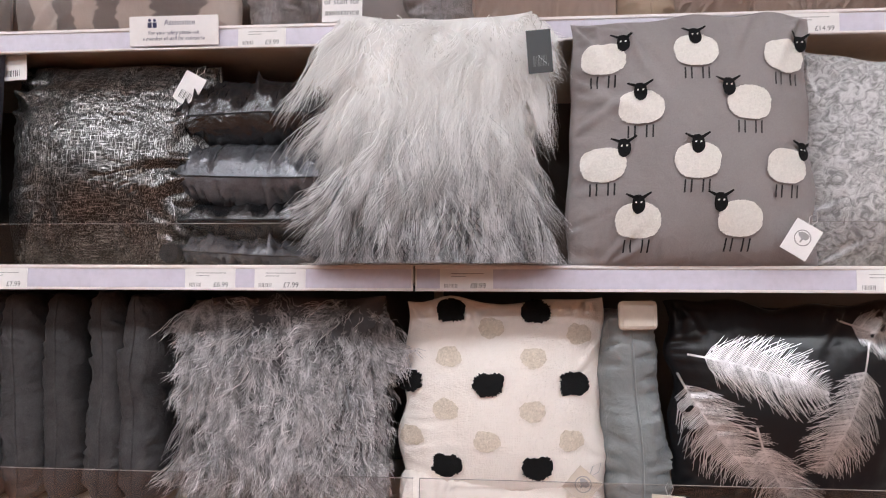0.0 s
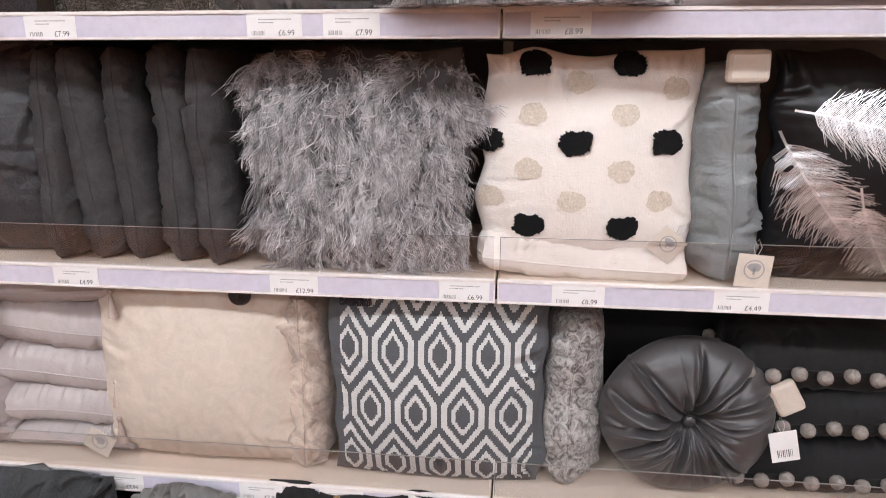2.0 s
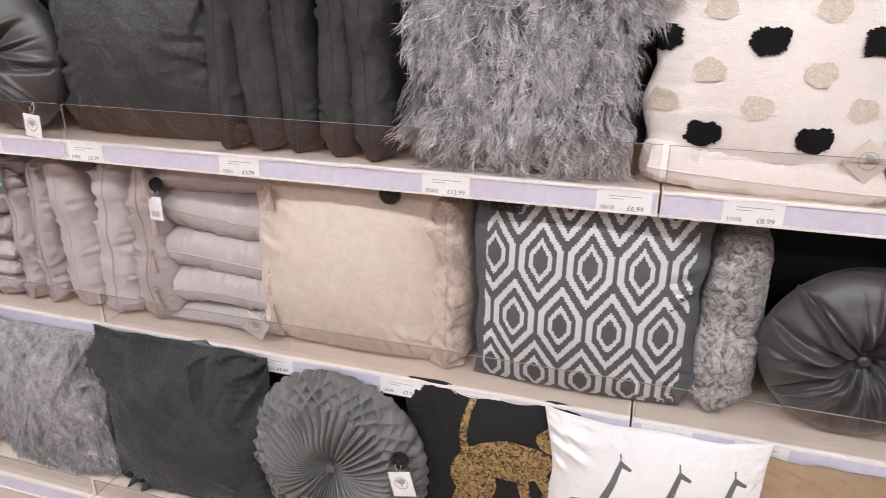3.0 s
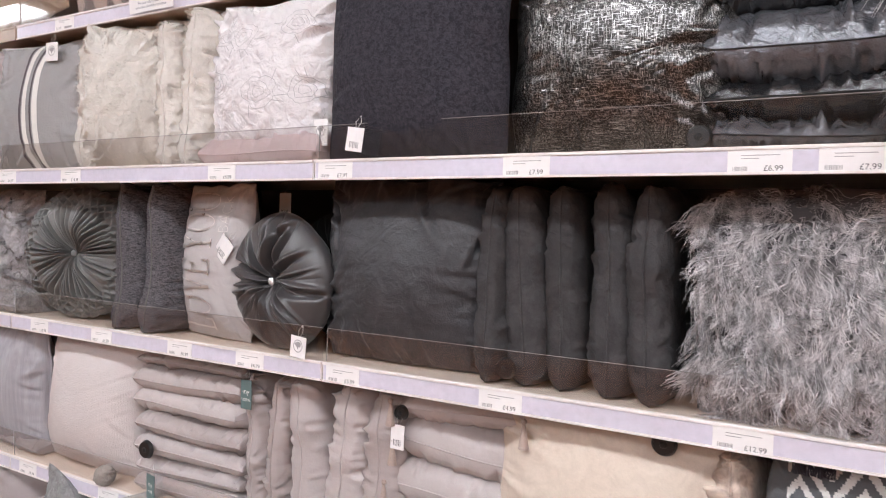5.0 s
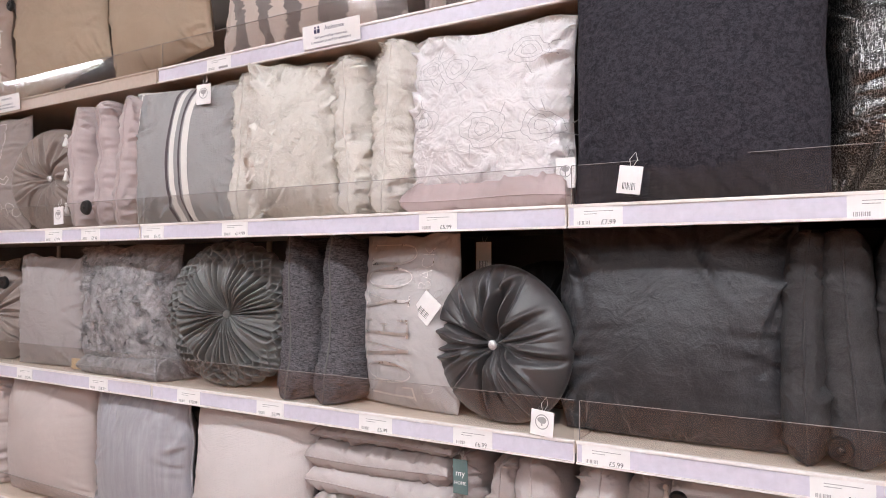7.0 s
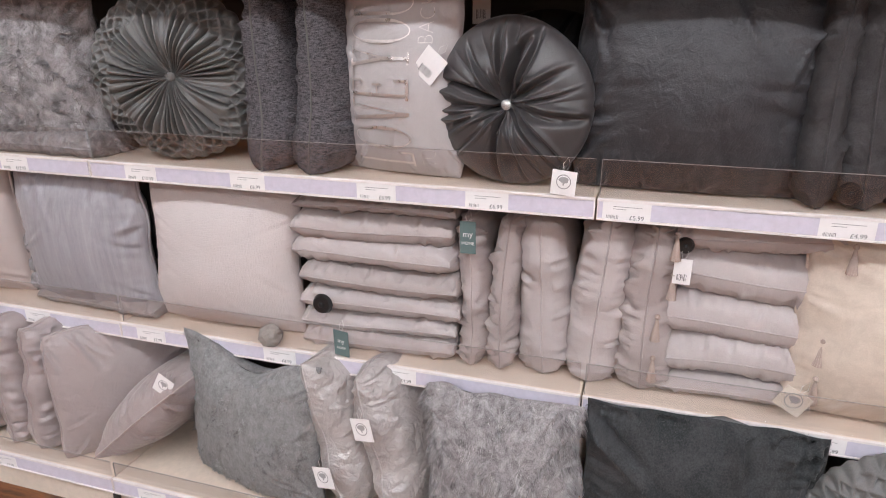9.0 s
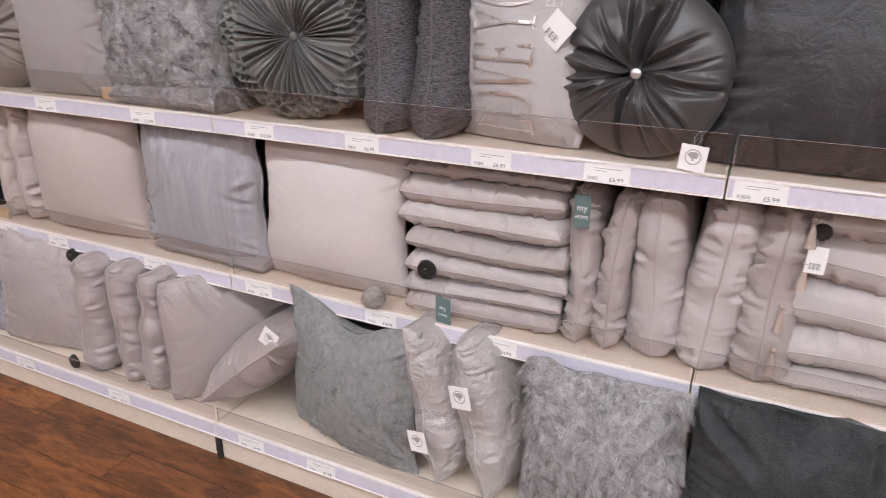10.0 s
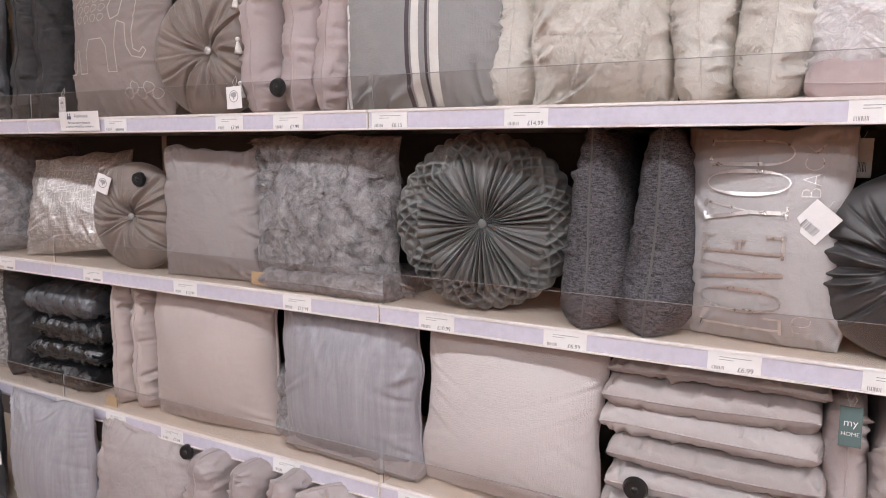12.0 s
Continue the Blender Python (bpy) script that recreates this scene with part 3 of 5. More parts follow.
def shelf(level):
    y, z0, z1 = LEVELS[level]
    ob = thing("shelf", pose(0, 0, 0), "cream metal shelf with a lilac price rail and clear riser", "shelf", "shelves of the wall bay")
    g = 0.0018
    part("board", box(g, BAY - g, y + 0.006, BACK, z1 - 0.028, z1 - 0.003, 0.002), CREAM, ob, "cream powder-coated board")
    part("rail", box(g, BAY - g, y, y + 0.005, z0, z1, 0.0015), RAIL, ob, "white plastic price rail")
    part("strip", box(g + 0.003, BAY - g - 0.003, y - 0.0016, y - 0.0002, z0 + 0.005, z1 - 0.007), LILAC, ob, "pale lilac paper strip")
    part("rail_edge", box(g, BAY - g, y - 0.004, y - 0.0002, z0, z0 + 0.004, 0.001), RAIL, ob)
    part("rail_edge", box(g, BAY - g, y - 0.004, y - 0.0002, z1 - 0.006, z1, 0.001), RAIL, ob)
    h = 0.075 if level != "E" else 0.045
    riser = part("riser", box(g + 0.004, BAY - g - 0.004, y + 0.008, y + 0.010, z1, z1 + h), PLASTIC, ob, "clear plastic riser")
    riser.visible_shadow = False
    part("riser_edge", box(g + 0.004, BAY - g - 0.004, y + 0.0078, y + 0.0102, z1 + h, z1 + h + 0.0009), EDGE, riser)
    part("riser_end", box(g + 0.003, g + 0.0042, y + 0.0078, y + 0.0102, z1, z1 + h), EDGE, riser)
    if level == "E":
        part("kick_plate", box(g, BAY - g, y + 0.012, y + 0.03, 0.0, z0 - 0.002), KICK, ob, "cream kick plate")
        part("joint_cover", box(-0.006, 0.008, y - 0.002, y + 0.011, 0.0, z0 - 0.004), DARK_GAP, ob)
    return ob


for level in LEVELS:
    first = shelf(level)
    first.matrix_basis = pose(BAYS[0], 0, 0)
    for bx in BAYS[1:]:
        twin = copy_thing(first, pose(bx, 0, 0))
        if level == "A" and bx == BAYS[1]:
            # this bay's rail and strip are coloured sand
            for piece in twin.children:
                if piece.name.startswith(("rail", "strip")):
                    piece.data = piece.data.copy()
                    piece.data.materials[0] = SAND_STRIP

for k, bx in enumerate(BAYS):
    back = thing("back_panel", pose(bx, 0, 0), "plain back panel of the shelving, coloured dark for the shade inside", "panel", "back panels")
    part("sheet", box(0.012, BAY - 0.012, BACK + 0.002, BACK + 0.02, 0, 2.6), BACKING, back)
    part("upright", box(-0.011, 0.011, BACK - 0.004, BACK + 0.06, 0, 2.6, 0.002), CREAM, back, "cream slotted upright")


# ---- price labels ----
def price_label(level, x, price, w=0.092):
    y, z0, z1 = LEVELS[level]
    ob = thing("price_label", pose(x + w / 2, y - 0.0022, z0 + 0.002), "white paper price label with a barcode in the shelf rail", "label", "price labels")
    part("paper", box(-w / 2, w / 2, -0.0006, 0.0, 0, 0.037), PAPER, ob)
    r = random.Random(int(x * 1000) + 7)
    bars = bmesh.new()
    bx = -w / 2 + 0.008
    while bx < -w / 2 + 0.03:
        bw = r.choice((0.0008, 0.0012, 0.0018))
        vs = [bars.verts.new(c) for c in ((bx, -0.001, 0.004), (bx + bw, -0.001, 0.004), (bx + bw, -0.001, 0.011), (bx, -0.001, 0.011))]
        bars.faces.new(vs)
        bx += bw + r.choice((0.0008, 0.0014))
    part("barcode", bars, GREY_INK, ob)
    lines = bmesh.new()
    for k, (a, b) in enumerate(((0.02, 0.075), (0.02, 0.045))):
        z = 0.028 - 0.005 * k
        lines.faces.new([lines.verts.new(c) for c in ((-w / 2 + a, -0.001, z), (-w / 2 + b, -0.001, z), (-w / 2 + b, -0.001, z + 0.0012), (-w / 2 + a, -0.001, z + 0.0012))])
    part("small_print", lines, GREY_INK, ob)
    if price:
        part("price", text_mesh("£" + price, 0.0125), INK, ob, "", pose(w / 2 - 0.026, -0.0011, 0.0075, 90, 0, 0))
    else:
        b = bmesh.new()
        b.faces.new([b.verts.new(c) for c in ((w / 2 - 0.045, -0.001, 0.004), (w / 2 - 0.01, -0.001, 0.004), (w / 2 - 0.01, -0.001, 0.010), (w / 2 - 0.045, -0.001, 0.010))])
        part("price_bar", b, GREY_INK, ob)
    return ob


PRICES = {
    "A": ((-0.345, "9.99"), (0.655, "14.99"), (-2.3, "")),
    "B": ((-0.80, "7.99"), (-0.411, "6.99"), (-0.284, "7.99"), (0.045, "8.99"), (0.735, "7.99"), (-1.24, "7.99"), (-1.582, "5.99"),
          (-2.178, "14.99"), (-2.496, "6.15"), (-2.78, "7.99"), (-2.97, "7.99"), (-3.4, "")),
    "C": ((-0.421, "12.99"), (-0.104, "6.99"), (0.099, "8.99"), (0.376, "4.49"), (-0.856, "4.99"), (-1.24, "5.99"), (-1.522, "6.99"), (-1.771, "6.99"),
          (-2.095, "6.99"), (-2.397, "10.99"), (-2.80, "13.99"), (-3.2, "12.99"), (-3.6, ""), (-4.05, "")),
    "D": ((-0.519, "7.99"), (-0.350, "6.99"), (0.020, "10.99"), (0.186, "7.99"), (0.490, "12.99"), (-0.822, "7.99"), (-1.090, ""), (-1.734, "4.99"),
          (-2.057, "4.99"), (-2.452, "7.99"), (-2.846, "8.99"), (-3.282, "7.99"), (-3.532, ""), (-3.782, "")),
    "E": ((-2.18, "7.99"), (-2.42, "4.99"), (-1.7, "7.99"), (-2.95, "7.99"), (-3.4, "")),
}
for level, row in PRICES.items():
    for x, price in row:
        price_label(level, x, price)


def assistance_sign(x, level, w=0.175, h=0.056, tilt=6):
    y, z0, z1 = LEVELS[level]
    ob = thing("notice", pose(x, y - 0.008, z0 + 0.006, tilt, 0, 0), "white assistance notice clipped to the price rail", "sign", "assistance notices")
    part("card", box(-w / 2, w / 2, 0, 0.0015, 0, h, 0.0004), PAPER, ob)
    part("heading", text_mesh("Assistance", 0.0145), NAVY_INK, ob, "", pose(0.012, -0.0006, h - 0.013, 90, 0, 0))
    part("line", text_mesh("For your safety please ask", 0.0095), NAVY_INK, ob, "", pose(0, -0.0006, h - 0.032, 90, 0, 0))
    part("line", text_mesh("a member of staff for assistance", 0.0095), NAVY_INK, ob, "", pose(0, -0.0006, h - 0.043, 90, 0, 0))
    for k in (-1, 1):
        bm = bmesh.new()
        for lp in (oval(-0.042 + k * 0.005, h - 0.008, 0.003, 0.003, 10), [(-0.042 + k * 0.005 - 0.004, h - 0.022), (-0.042 + k * 0.005 + 0.004, h - 0.022), (-0.042 + k * 0.005 + 0.004, h - 0.012), (-0.042 + k * 0.005 - 0.004, h - 0.012)]):
            bm.faces.new([bm.verts.new((p[0], -0.0006, p[1])) for p in lp])
        part("symbol", bm, NAVY_INK, ob)
    return ob


assistance_sign(-0.468, "A")
assistance_sign(-1.86, "A")
assistance_sign(-3.30, "A")
assistance_sign(-3.50, "B")
card = thing("notice", pose(-0.145, -0.006, 1.917, 0, 0, 0), "white card asking for staff assistance behind the rail", "sign", "assistance notices")
part("card", box(-0.038, 0.038, 0, 0.0015, 0, 0.10, 0.0004), PAPER, card)
for k, words in enumerate(("a member", "of staff for", "assistance")):
    part("line", text_mesh(words, 0.0165), INK, card, "", pose(0, -0.0006, 0.060 - 0.021 * k, 90, 0, 0))


# ---- cushions ----
SEED = [0]


def tag(parent, x, y, z, w=0.045, h=0.06, mat=None, turn=(0, 0, 0), kind="tree", label="white swing tag"):
    """A swing tag on a loop of string, hung at its top."""
    ob = part("tag", box(-w / 2, w / 2, -0.0008, 0.0008, -h, 0, 0.0004), mat or PAPER, parent, label, pose(x, y, z, *turn))
    if kind == "tree":
        bm = bmesh.new()
        outer, inner = oval(0, -h * 0.45, w * 0.3, w * 0.3, 20), oval(0, -h * 0.45, w * 0.26, w * 0.26, 20)
        for i in range(20):
            j = (i + 1) % 20
            bm.faces.new([bm.verts.new((p[0], -0.0012, p[1])) for p in (outer[i], outer[j], inner[j], inner[i])])
        for lp in (oval(0, -h * 0.38, w * 0.2, w * 0.13, 14, 0.06), [(-w * 0.03, -h * 0.6), (w * 0.03, -h * 0.6), (w * 0.03, -h * 0.4), (-w * 0.03, -h * 0.4)]):
            bm.faces.new([bm.verts.new((p[0], -0.0012, p[1])) for p in lp])
        part("emblem", bm, GREY_INK, ob)
    elif kind == "code":
        bm = bmesh.new()
        for i in range(9):
            a = -w * 0.28 + i * w * 0.065
            bm.faces.new([bm.verts.new(c) for c in ((a, -0.0012, -h * 0.85), (a + w * (0.02 + 0.02 * (i % 3 == 0)), -0.0012, -h * 0.85), (a + w * (0.02 + 0.02 * (i % 3 == 0)), -0.0012, -h * 0.6), (a, -0.0012, -h * 0.6))])
        part("barcode", bm, INK, ob)
    elif kind == "home":
        part("words", text_mesh("my", h * 0.26), PAPER, ob, "", pose(0, -0.0012, -h * 0.4, 90, 0, 0))
        part("words", text_mesh("HOME", h * 0.14), PAPER, ob, "", pose(0, -0.0012, -h * 0.68, 90, 0, 0))
    part("string", tube([(0, 0, -0.006), (0.008, 0.004, 0.012), (0.002, 0.008, 0.026), (-0.006, 0.004, 0.012), (0, 0, -0.006)], 0.0007, 5), TAG_STRING, ob)
    return ob


def puck(parent, x, y, z, r=0.02, turn=(0, 0, 0)):
    """A round black security tag."""
    bm = bmesh.new()
    bmesh.ops.create_cone(bm, cap_ends=True, segments=24, radius1=r, radius2=r * 0.82, depth=0.011)
    bmesh.ops.rotate(bm, matrix=Matrix.Rotation(radians(90), 3, "X"), verts=bm.verts)
    bmesh.ops.bevel(bm, geom=[e for e in bm.edges], offset=0.0012, segments=2, affect="EDGES")
    ob = part("security_tag", bm, BLACK_CARD, parent, "round black plastic security tag", pose(x, y, z, *turn))
    bm = bmesh.new()
    bmesh.ops.create_uvsphere(bm, u_segments=12, v_segments=6, radius=r * 0.3)
    bmesh.ops.scale(bm, vec=(1, 0.5, 1), verts=bm.verts)
    part("pin", bm, BLACK_CARD, ob, "", pose(0, -0.006, 0))
    return ob


def hard_tag(parent, x, y, z, turn=(0, 0, 0)):
    return part("security_tag", box(-0.034, 0.034, -0.009, 0.009, -0.026, 0.026, 0.008), CARD, parent, "cream plastic security tag", pose(x, y, z, *turn))


def cushion(level, cx, w, h, t, mat, label, dy=0.0, lean=0.0, turn=0.0, roll=0.0, up=0.0, piping=None, name="cushion", group="", **kw):
    """An upright cushion that shows its face. dy: how far its middle stands behind the rail."""
    SEED[0] += 1
    s = Pillow(w, h, t, SEED[0], **{"pinch": 0.005, **kw})
    ob = thing(name, pose(cx, LIP[level] + 0.014 + t / 2 + dy, TOP[level] + up, -lean, roll, turn), label, "cushion", group)
    part("cover", s.mesh(), mat, ob)
    if piping:
        part("piping", tube(s.rim(), 0.004, 6, True), piping, ob)
    return ob, s


def edgewise(level, cx, t, h, mat, label, depth=0.40, dy=0.0, roll=0.0, turn=0.0, up=0.0, piping=None, group="", name="cushion", **kw):
    """A cushion that stands on edge, seen along its seam."""
    SEED[0] += 1
    kw = {"puff": 0.3, "wr": 0.012, "folds": 5.0, "soft": 0.08, "folds_in": 14, "pinch": 0.009, "blunt": (4, 8), "sway": 0.005, **kw}
    s = Pillow(depth, h, t * 1.1, SEED[0], **kw)
    ob = thing(name, pose(cx, LIP[level] + 0.02 + depth / 2 + dy, TOP[level] + up + t / 2 * abs(math.sin(radians(roll))), roll, 0, 90 + turn), label, "cushion", group)
    part("cover", s.mesh(28, 28, 110), mat, ob)
    part("seam", tube(s.rim(40), 0.0024, 6, True), piping or mat, ob)
    return ob, s


def stacked(level, cx, w, ts, mat, label, depth=0.40, dy=0.0, group="", squash=0.86, shift=0.012, piping=None, mats=None, puff=0.22, **kw):
    """A pile of cushions that lie flat, one object each."""
    z = TOP[level]
    out = []
    for k, t in enumerate(ts):
        SEED[0] += 1
        r = random.Random(SEED[0])
        s = Pillow(w, depth, t * 1.28, SEED[0], puff=puff, slump=0.0, **{"soft": 0.03, "folds_in": 14, "pinch": 0.007, "blunt": (12, 4), "sway": 0.004, "lop": 0.12, **kw})
        mm = mats[k] if mats else mat
        ob = thing("cushion", pose(cx + r.uniform(-shift, shift), LIP[level] + 0.02 + dy + r.uniform(0, shift), z + t * 0.40, -90, r.uniform(-1.5, 1.5), r.uniform(-2, 2)), label, "cushion", group)
        part("cover", s.mesh(90, 90, 28), mm, ob)
        part("seam", tube(s.rim(40), 0.0016, 5, True), piping or mm, ob)
        z += t * squash
        out.append((ob, s, z))
    return out


def disc(level, cx, r, t, mat, label, dy=0.0, lean=0.0, turn=0.0, button=None, up=0.0, **kw):
    SEED[0] += 1
    s = Disc(r, t, seed=SEED[0], **kw)
    ob = thing("round_cushion", pose(cx, LIP[level] + 0.02 + t / 2 + dy, TOP[level] + up, -lean, 0, turn), label, "cushion")
    part("cover", s.mesh(), mat, ob)
    bm = bmesh.new()
    bmesh.ops.create_uvsphere(bm, u_segments=16, v_segments=8, radius=0.011)
    bmesh.ops.scale(bm, vec=(1, 0.5, 1), verts=bm.verts)
    for f in bm.faces:
        f.smooth = True
    part("button", bm, button or mat, ob, "", pose(0, -t / 2 + s.dp - 0.008, r))
    return ob, s


def fur(ob, s, mat, count, length, width, label, **kw):
    SEED[0] += 1
    f = part("fur", fur_mesh(s, count, length, width, seed=SEED[0], **kw), mat, ob, label)
    f["kind"] = "stuff"
    return f


def fitted_text(words, x0, x1, z0, z1):
    """Upright-running letters that fill a box."""
    me = text_mesh(words, 0.1, 0.0, 0.0032)
    co = np.array([v.co[:2] for v in me.vertices])
    lo, hi = co.min(0), co.max(0)
    for v in me.vertices:
        a, b = (v.co.x - lo[0]) / (hi[0] - lo[0]), (v.co.y - lo[1]) / (hi[1] - lo[1])
        v.co = (x1 - b * (x1 - x0), z0 + a * (z1 - z0), 0)
    return me


def serif(letter):
    """A capital with thick stems, hairlines and slab ends, in a unit box."""
    def bar(x0, z0, x1, z1):
        return [(x0, z0), (x1, z0), (x1, z1), (x0, z1)]

    def leg(x0, z0, x1, z1, w):
        return [(x0 - w, z0), (x0 + w, z0), (x1 + w, z1), (x1 - w, z1)]

    def bowl(a0, a1, zc, rz, thick, thin):
        out = []
        for k in range(24):
            a, b = (a0 + (a1 - a0) * q / 24 for q in (k, k + 1))
            ia, ib = (thin + (thick - thin) * math.cos(q) ** 2 for q in (a, b))
            out.append([(0.5 + 0.5 * math.cos(a), zc + rz * math.sin(a)), (0.5 + 0.5 * math.cos(b), zc + rz * math.sin(b)),
                        (0.5 + (0.5 - ib) * math.cos(b), zc + (rz - thin) * math.sin(b)), (0.5 + (0.5 - ia) * math.cos(a), zc + (rz - thin) * math.sin(a))])
        return out
    if letter == "L":
        return [bar(0.18, 0.04, 0.33, 0.97), bar(0.02, 0.97, 0.5, 1.0), bar(0.0, 0.0, 1.0, 0.04), bar(0.88, 0.04, 1.0, 0.24)]
    if letter == "E":
        return [bar(0.16, 0.04, 0.30, 0.96), bar(0.0, 0.96, 0.95, 1.0), bar(0.0, 0.0, 1.0, 0.04), bar(0.30, 0.50, 0.68, 0.53), bar(0.66, 0.43, 0.76, 0.60), bar(0.85, 0.80, 0.95, 0.96), bar(0.88, 0.04, 1.0, 0.22)]
    if letter == "O":
        return bowl(0, 2 * math.pi, 0.5, 0.5, 0.15, 0.02)
    if letter == "V":
        return [leg(0.50, 0.0, 0.20, 0.97, 0.075), leg(0.53, 0.06, 0.84, 0.97, 0.025), bar(0.0, 0.97, 0.42, 1.0), bar(0.66, 0.97, 1.0, 1.0)]
    if letter == "Y":
        return [leg(0.48, 0.44, 0.18, 0.97, 0.075), leg(0.54, 0.46, 0.84, 0.97, 0.03), bar(0.42, 0.03, 0.57, 0.46), bar(0.22, 0.0, 0.76, 0.03), bar(0.0, 0.97, 0.42, 1.0), bar(0.66, 0.97, 1.0, 1.0)]
    return [bar(0.0, 0.34, 0.15, 0.97), bar(0.95, 0.34, 1.0, 0.97), bar(-0.06, 0.97, 0.36, 1.0), bar(0.78, 0.97, 1.06, 1.0)] + bowl(math.pi, 2 * math.pi, 0.34, 0.34, 0.10, 0.02)


def motif(ob, s, loops, mat, name="motif", off=0.002, fine=0.014, label=""):
    return part(name, wrapped(s, loops, off, fine), mat, ob, label)


def tassel(parent, x, y, z, mat, length=0.05, turn=(0, 0, 0)):
    bm = bmesh.new()
    for k in range(14):
        a = 2 * math.pi * k / 14
        p0 = (0.003 * math.cos(a), 0.003 * math.sin(a), -0.006)
        p1 = (0.011 * math.cos(a), 0.011 * math.sin(a), -length)
        q = (0.011 * math.cos(a + 0.4), 0.011 * math.sin(a + 0.4), -length)
        q0 = (0.003 * math.cos(a + 0.4), 0.003 * math.sin(a + 0.4), -0.006)
        bm.faces.new([bm.verts.new(c) for c in (p0, p1, q, q0)])
    ret = bmesh.ops.create_uvsphere(bm, u_segments=8, v_segments=6, radius=0.006)
    return part("tassel", bm, mat, parent, "", pose(x, y, z, *turn))

# cloths
SHEEP = cloth("grey_velour", (0.30, 0.27, 0.27), (0.24, 0.215, 0.215), 0.8, sheen=0.25, big=6)
WHITE_UNDER = cloth("pale_fur_backing", (0.84, 0.82, 0.80))
# foot colour holds grey fur and the shade low on the cushion
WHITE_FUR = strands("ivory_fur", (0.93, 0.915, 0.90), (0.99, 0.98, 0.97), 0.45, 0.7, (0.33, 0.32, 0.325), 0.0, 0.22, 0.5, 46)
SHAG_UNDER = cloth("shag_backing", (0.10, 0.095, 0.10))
# near-black roots put the shade between the locks into the colour
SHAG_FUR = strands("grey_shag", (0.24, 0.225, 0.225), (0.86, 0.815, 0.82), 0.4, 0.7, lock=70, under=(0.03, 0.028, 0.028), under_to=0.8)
METALLIC = threads("black_silver_lurex", (0.04, 0.038, 0.037), (0.70, 0.68, 0.66), 640, 0.53, 0.72, 0.29, 0.92, 0.34, 0.35)
SHINY_DARK = cloth("dark_crushed_satin", (0.020, 0.020, 0.022), (0.009, 0.009, 0.010), 0.2, spec=0.9, big=14, bumps=(0.8, 0.2))
BLUE_SHINE = cloth("steel_crushed_satin", (0.15, 0.155, 0.172), (0.06, 0.062, 0.07), 0.24, spec=0.9, metal=0.35, big=18, bumps=(0.7, 0.2))
NAVY = cloth("slate_chenille", (0.050, 0.046, 0.058), (0.015, 0.014, 0.019), 0.85, sheen=0.1, big=150, weave=170, lo=0.40, hi=0.62, stretch=(0.7, 1, 0.8))
SILVER_VELVET = crushed("silver_crushed_velvet", (0.24, 0.235, 0.235), (0.62, 0.61, 0.61), 62)
FLORAL = cloth("white_floral_cotton", (0.80, 0.77, 0.77), (0.70, 0.66, 0.67), 0.8, big=5, bumps=(1.6, 0.3))
FLORAL_PINK = cloth("blush_cotton", (0.62, 0.50, 0.49), None, 0.85)
FLORAL_LINE = cloth("grey_print", (0.62, 0.59, 0.60))
CREAM_FLUFF = cloth("cream_plush", (0.74, 0.70, 0.65), (0.56, 0.52, 0.47), 0.9, sheen=0.4, big=18, bumps=(1.0, 0.6))
CREAM_PILE = strands("cream_pile", (0.58, 0.54, 0.49), (0.82, 0.79, 0.74), 0.6, 0.8)
STRIPE_GREY = cloth("grey_cotton", (0.36, 0.35, 0.35), (0.29, 0.28, 0.28), 0.9, weave=400, big=6)
PALE_THREAD = cloth("pale_silk_thread", (0.62, 0.55, 0.51), (0.5, 0.44, 0.41), 0.5)
WHITE_CLOTH = cloth("white_cotton", (0.78, 0.75, 0.72), (0.68, 0.65, 0.62))
DARK_BAND = cloth("dark_band", (0.12, 0.10, 0.11))
BLUSH = cloth("dusty_blush_velvet", (0.50, 0.42, 0.41), (0.40, 0.33, 0.325), 0.6, sheen=0.4, big=5, spec=0.4)
TAUPE_PRINT = cloth("taupe_cotton", (0.33, 0.275, 0.26), (0.27, 0.225, 0.21), 0.85, sheen=0.2)
BEIGE_VELVET = cloth("beige_velvet", (0.28, 0.225, 0.20), (0.18, 0.145, 0.128), 0.5, sheen=0.5, spec=0.45, big=7)
CHARCOAL = cloth("charcoal_velvet", (0.078, 0.074, 0.076), (0.034, 0.032, 0.033), 0.7, spec=0.12, sheen=0.0, big=22, bumps=(0.75, 0.5), jitter=0.25)
DARK_GREEN = cloth("dark_bottle_velvet", (0.051, 0.050, 0.054), (0.033, 0.032, 0.036), 0.5, spec=0.4, sheen=0.25, big=14, fine=300, lo=0.4, hi=0.6, bumps=(0.5, 0.8))
POLKA = cloth("ivory_cotton", (0.88, 0.81, 0.76), (0.80, 0.72, 0.66), 0.9, weave=500, big=6)
TUFT_BLACK = cloth("black_tuft", (0.008, 0.008, 0.009), (0.004, 0.004, 0.004), 0.95, fine=250, bumps=(0.2, 1))
TUFT_CREAM = cloth("cream_tuft", (0.80, 0.70, 0.59), (0.52, 0.44, 0.36), 0.95, big=190, fine=320, bumps=(0.2, 1))
TEAL_SATIN = cloth("grey_teal_satin", (0.245, 0.262, 0.268), (0.18, 0.195, 0.20), 0.32, spec=0.6, sheen=0.2, big=5, bumps=(0.5, 0.2))
BLACK_SATIN = cloth("black_satin", (0.012, 0.011, 0.013), (0.007, 0.007, 0.008), 0.28, spec=0.32, big=4, bumps=(0.12, 0.1))
FOIL = plain("silver_foil", (0.72, 0.69, 0.69), 0.36, metal=0.75, grain=0.25, scale=40, relief=0.4)
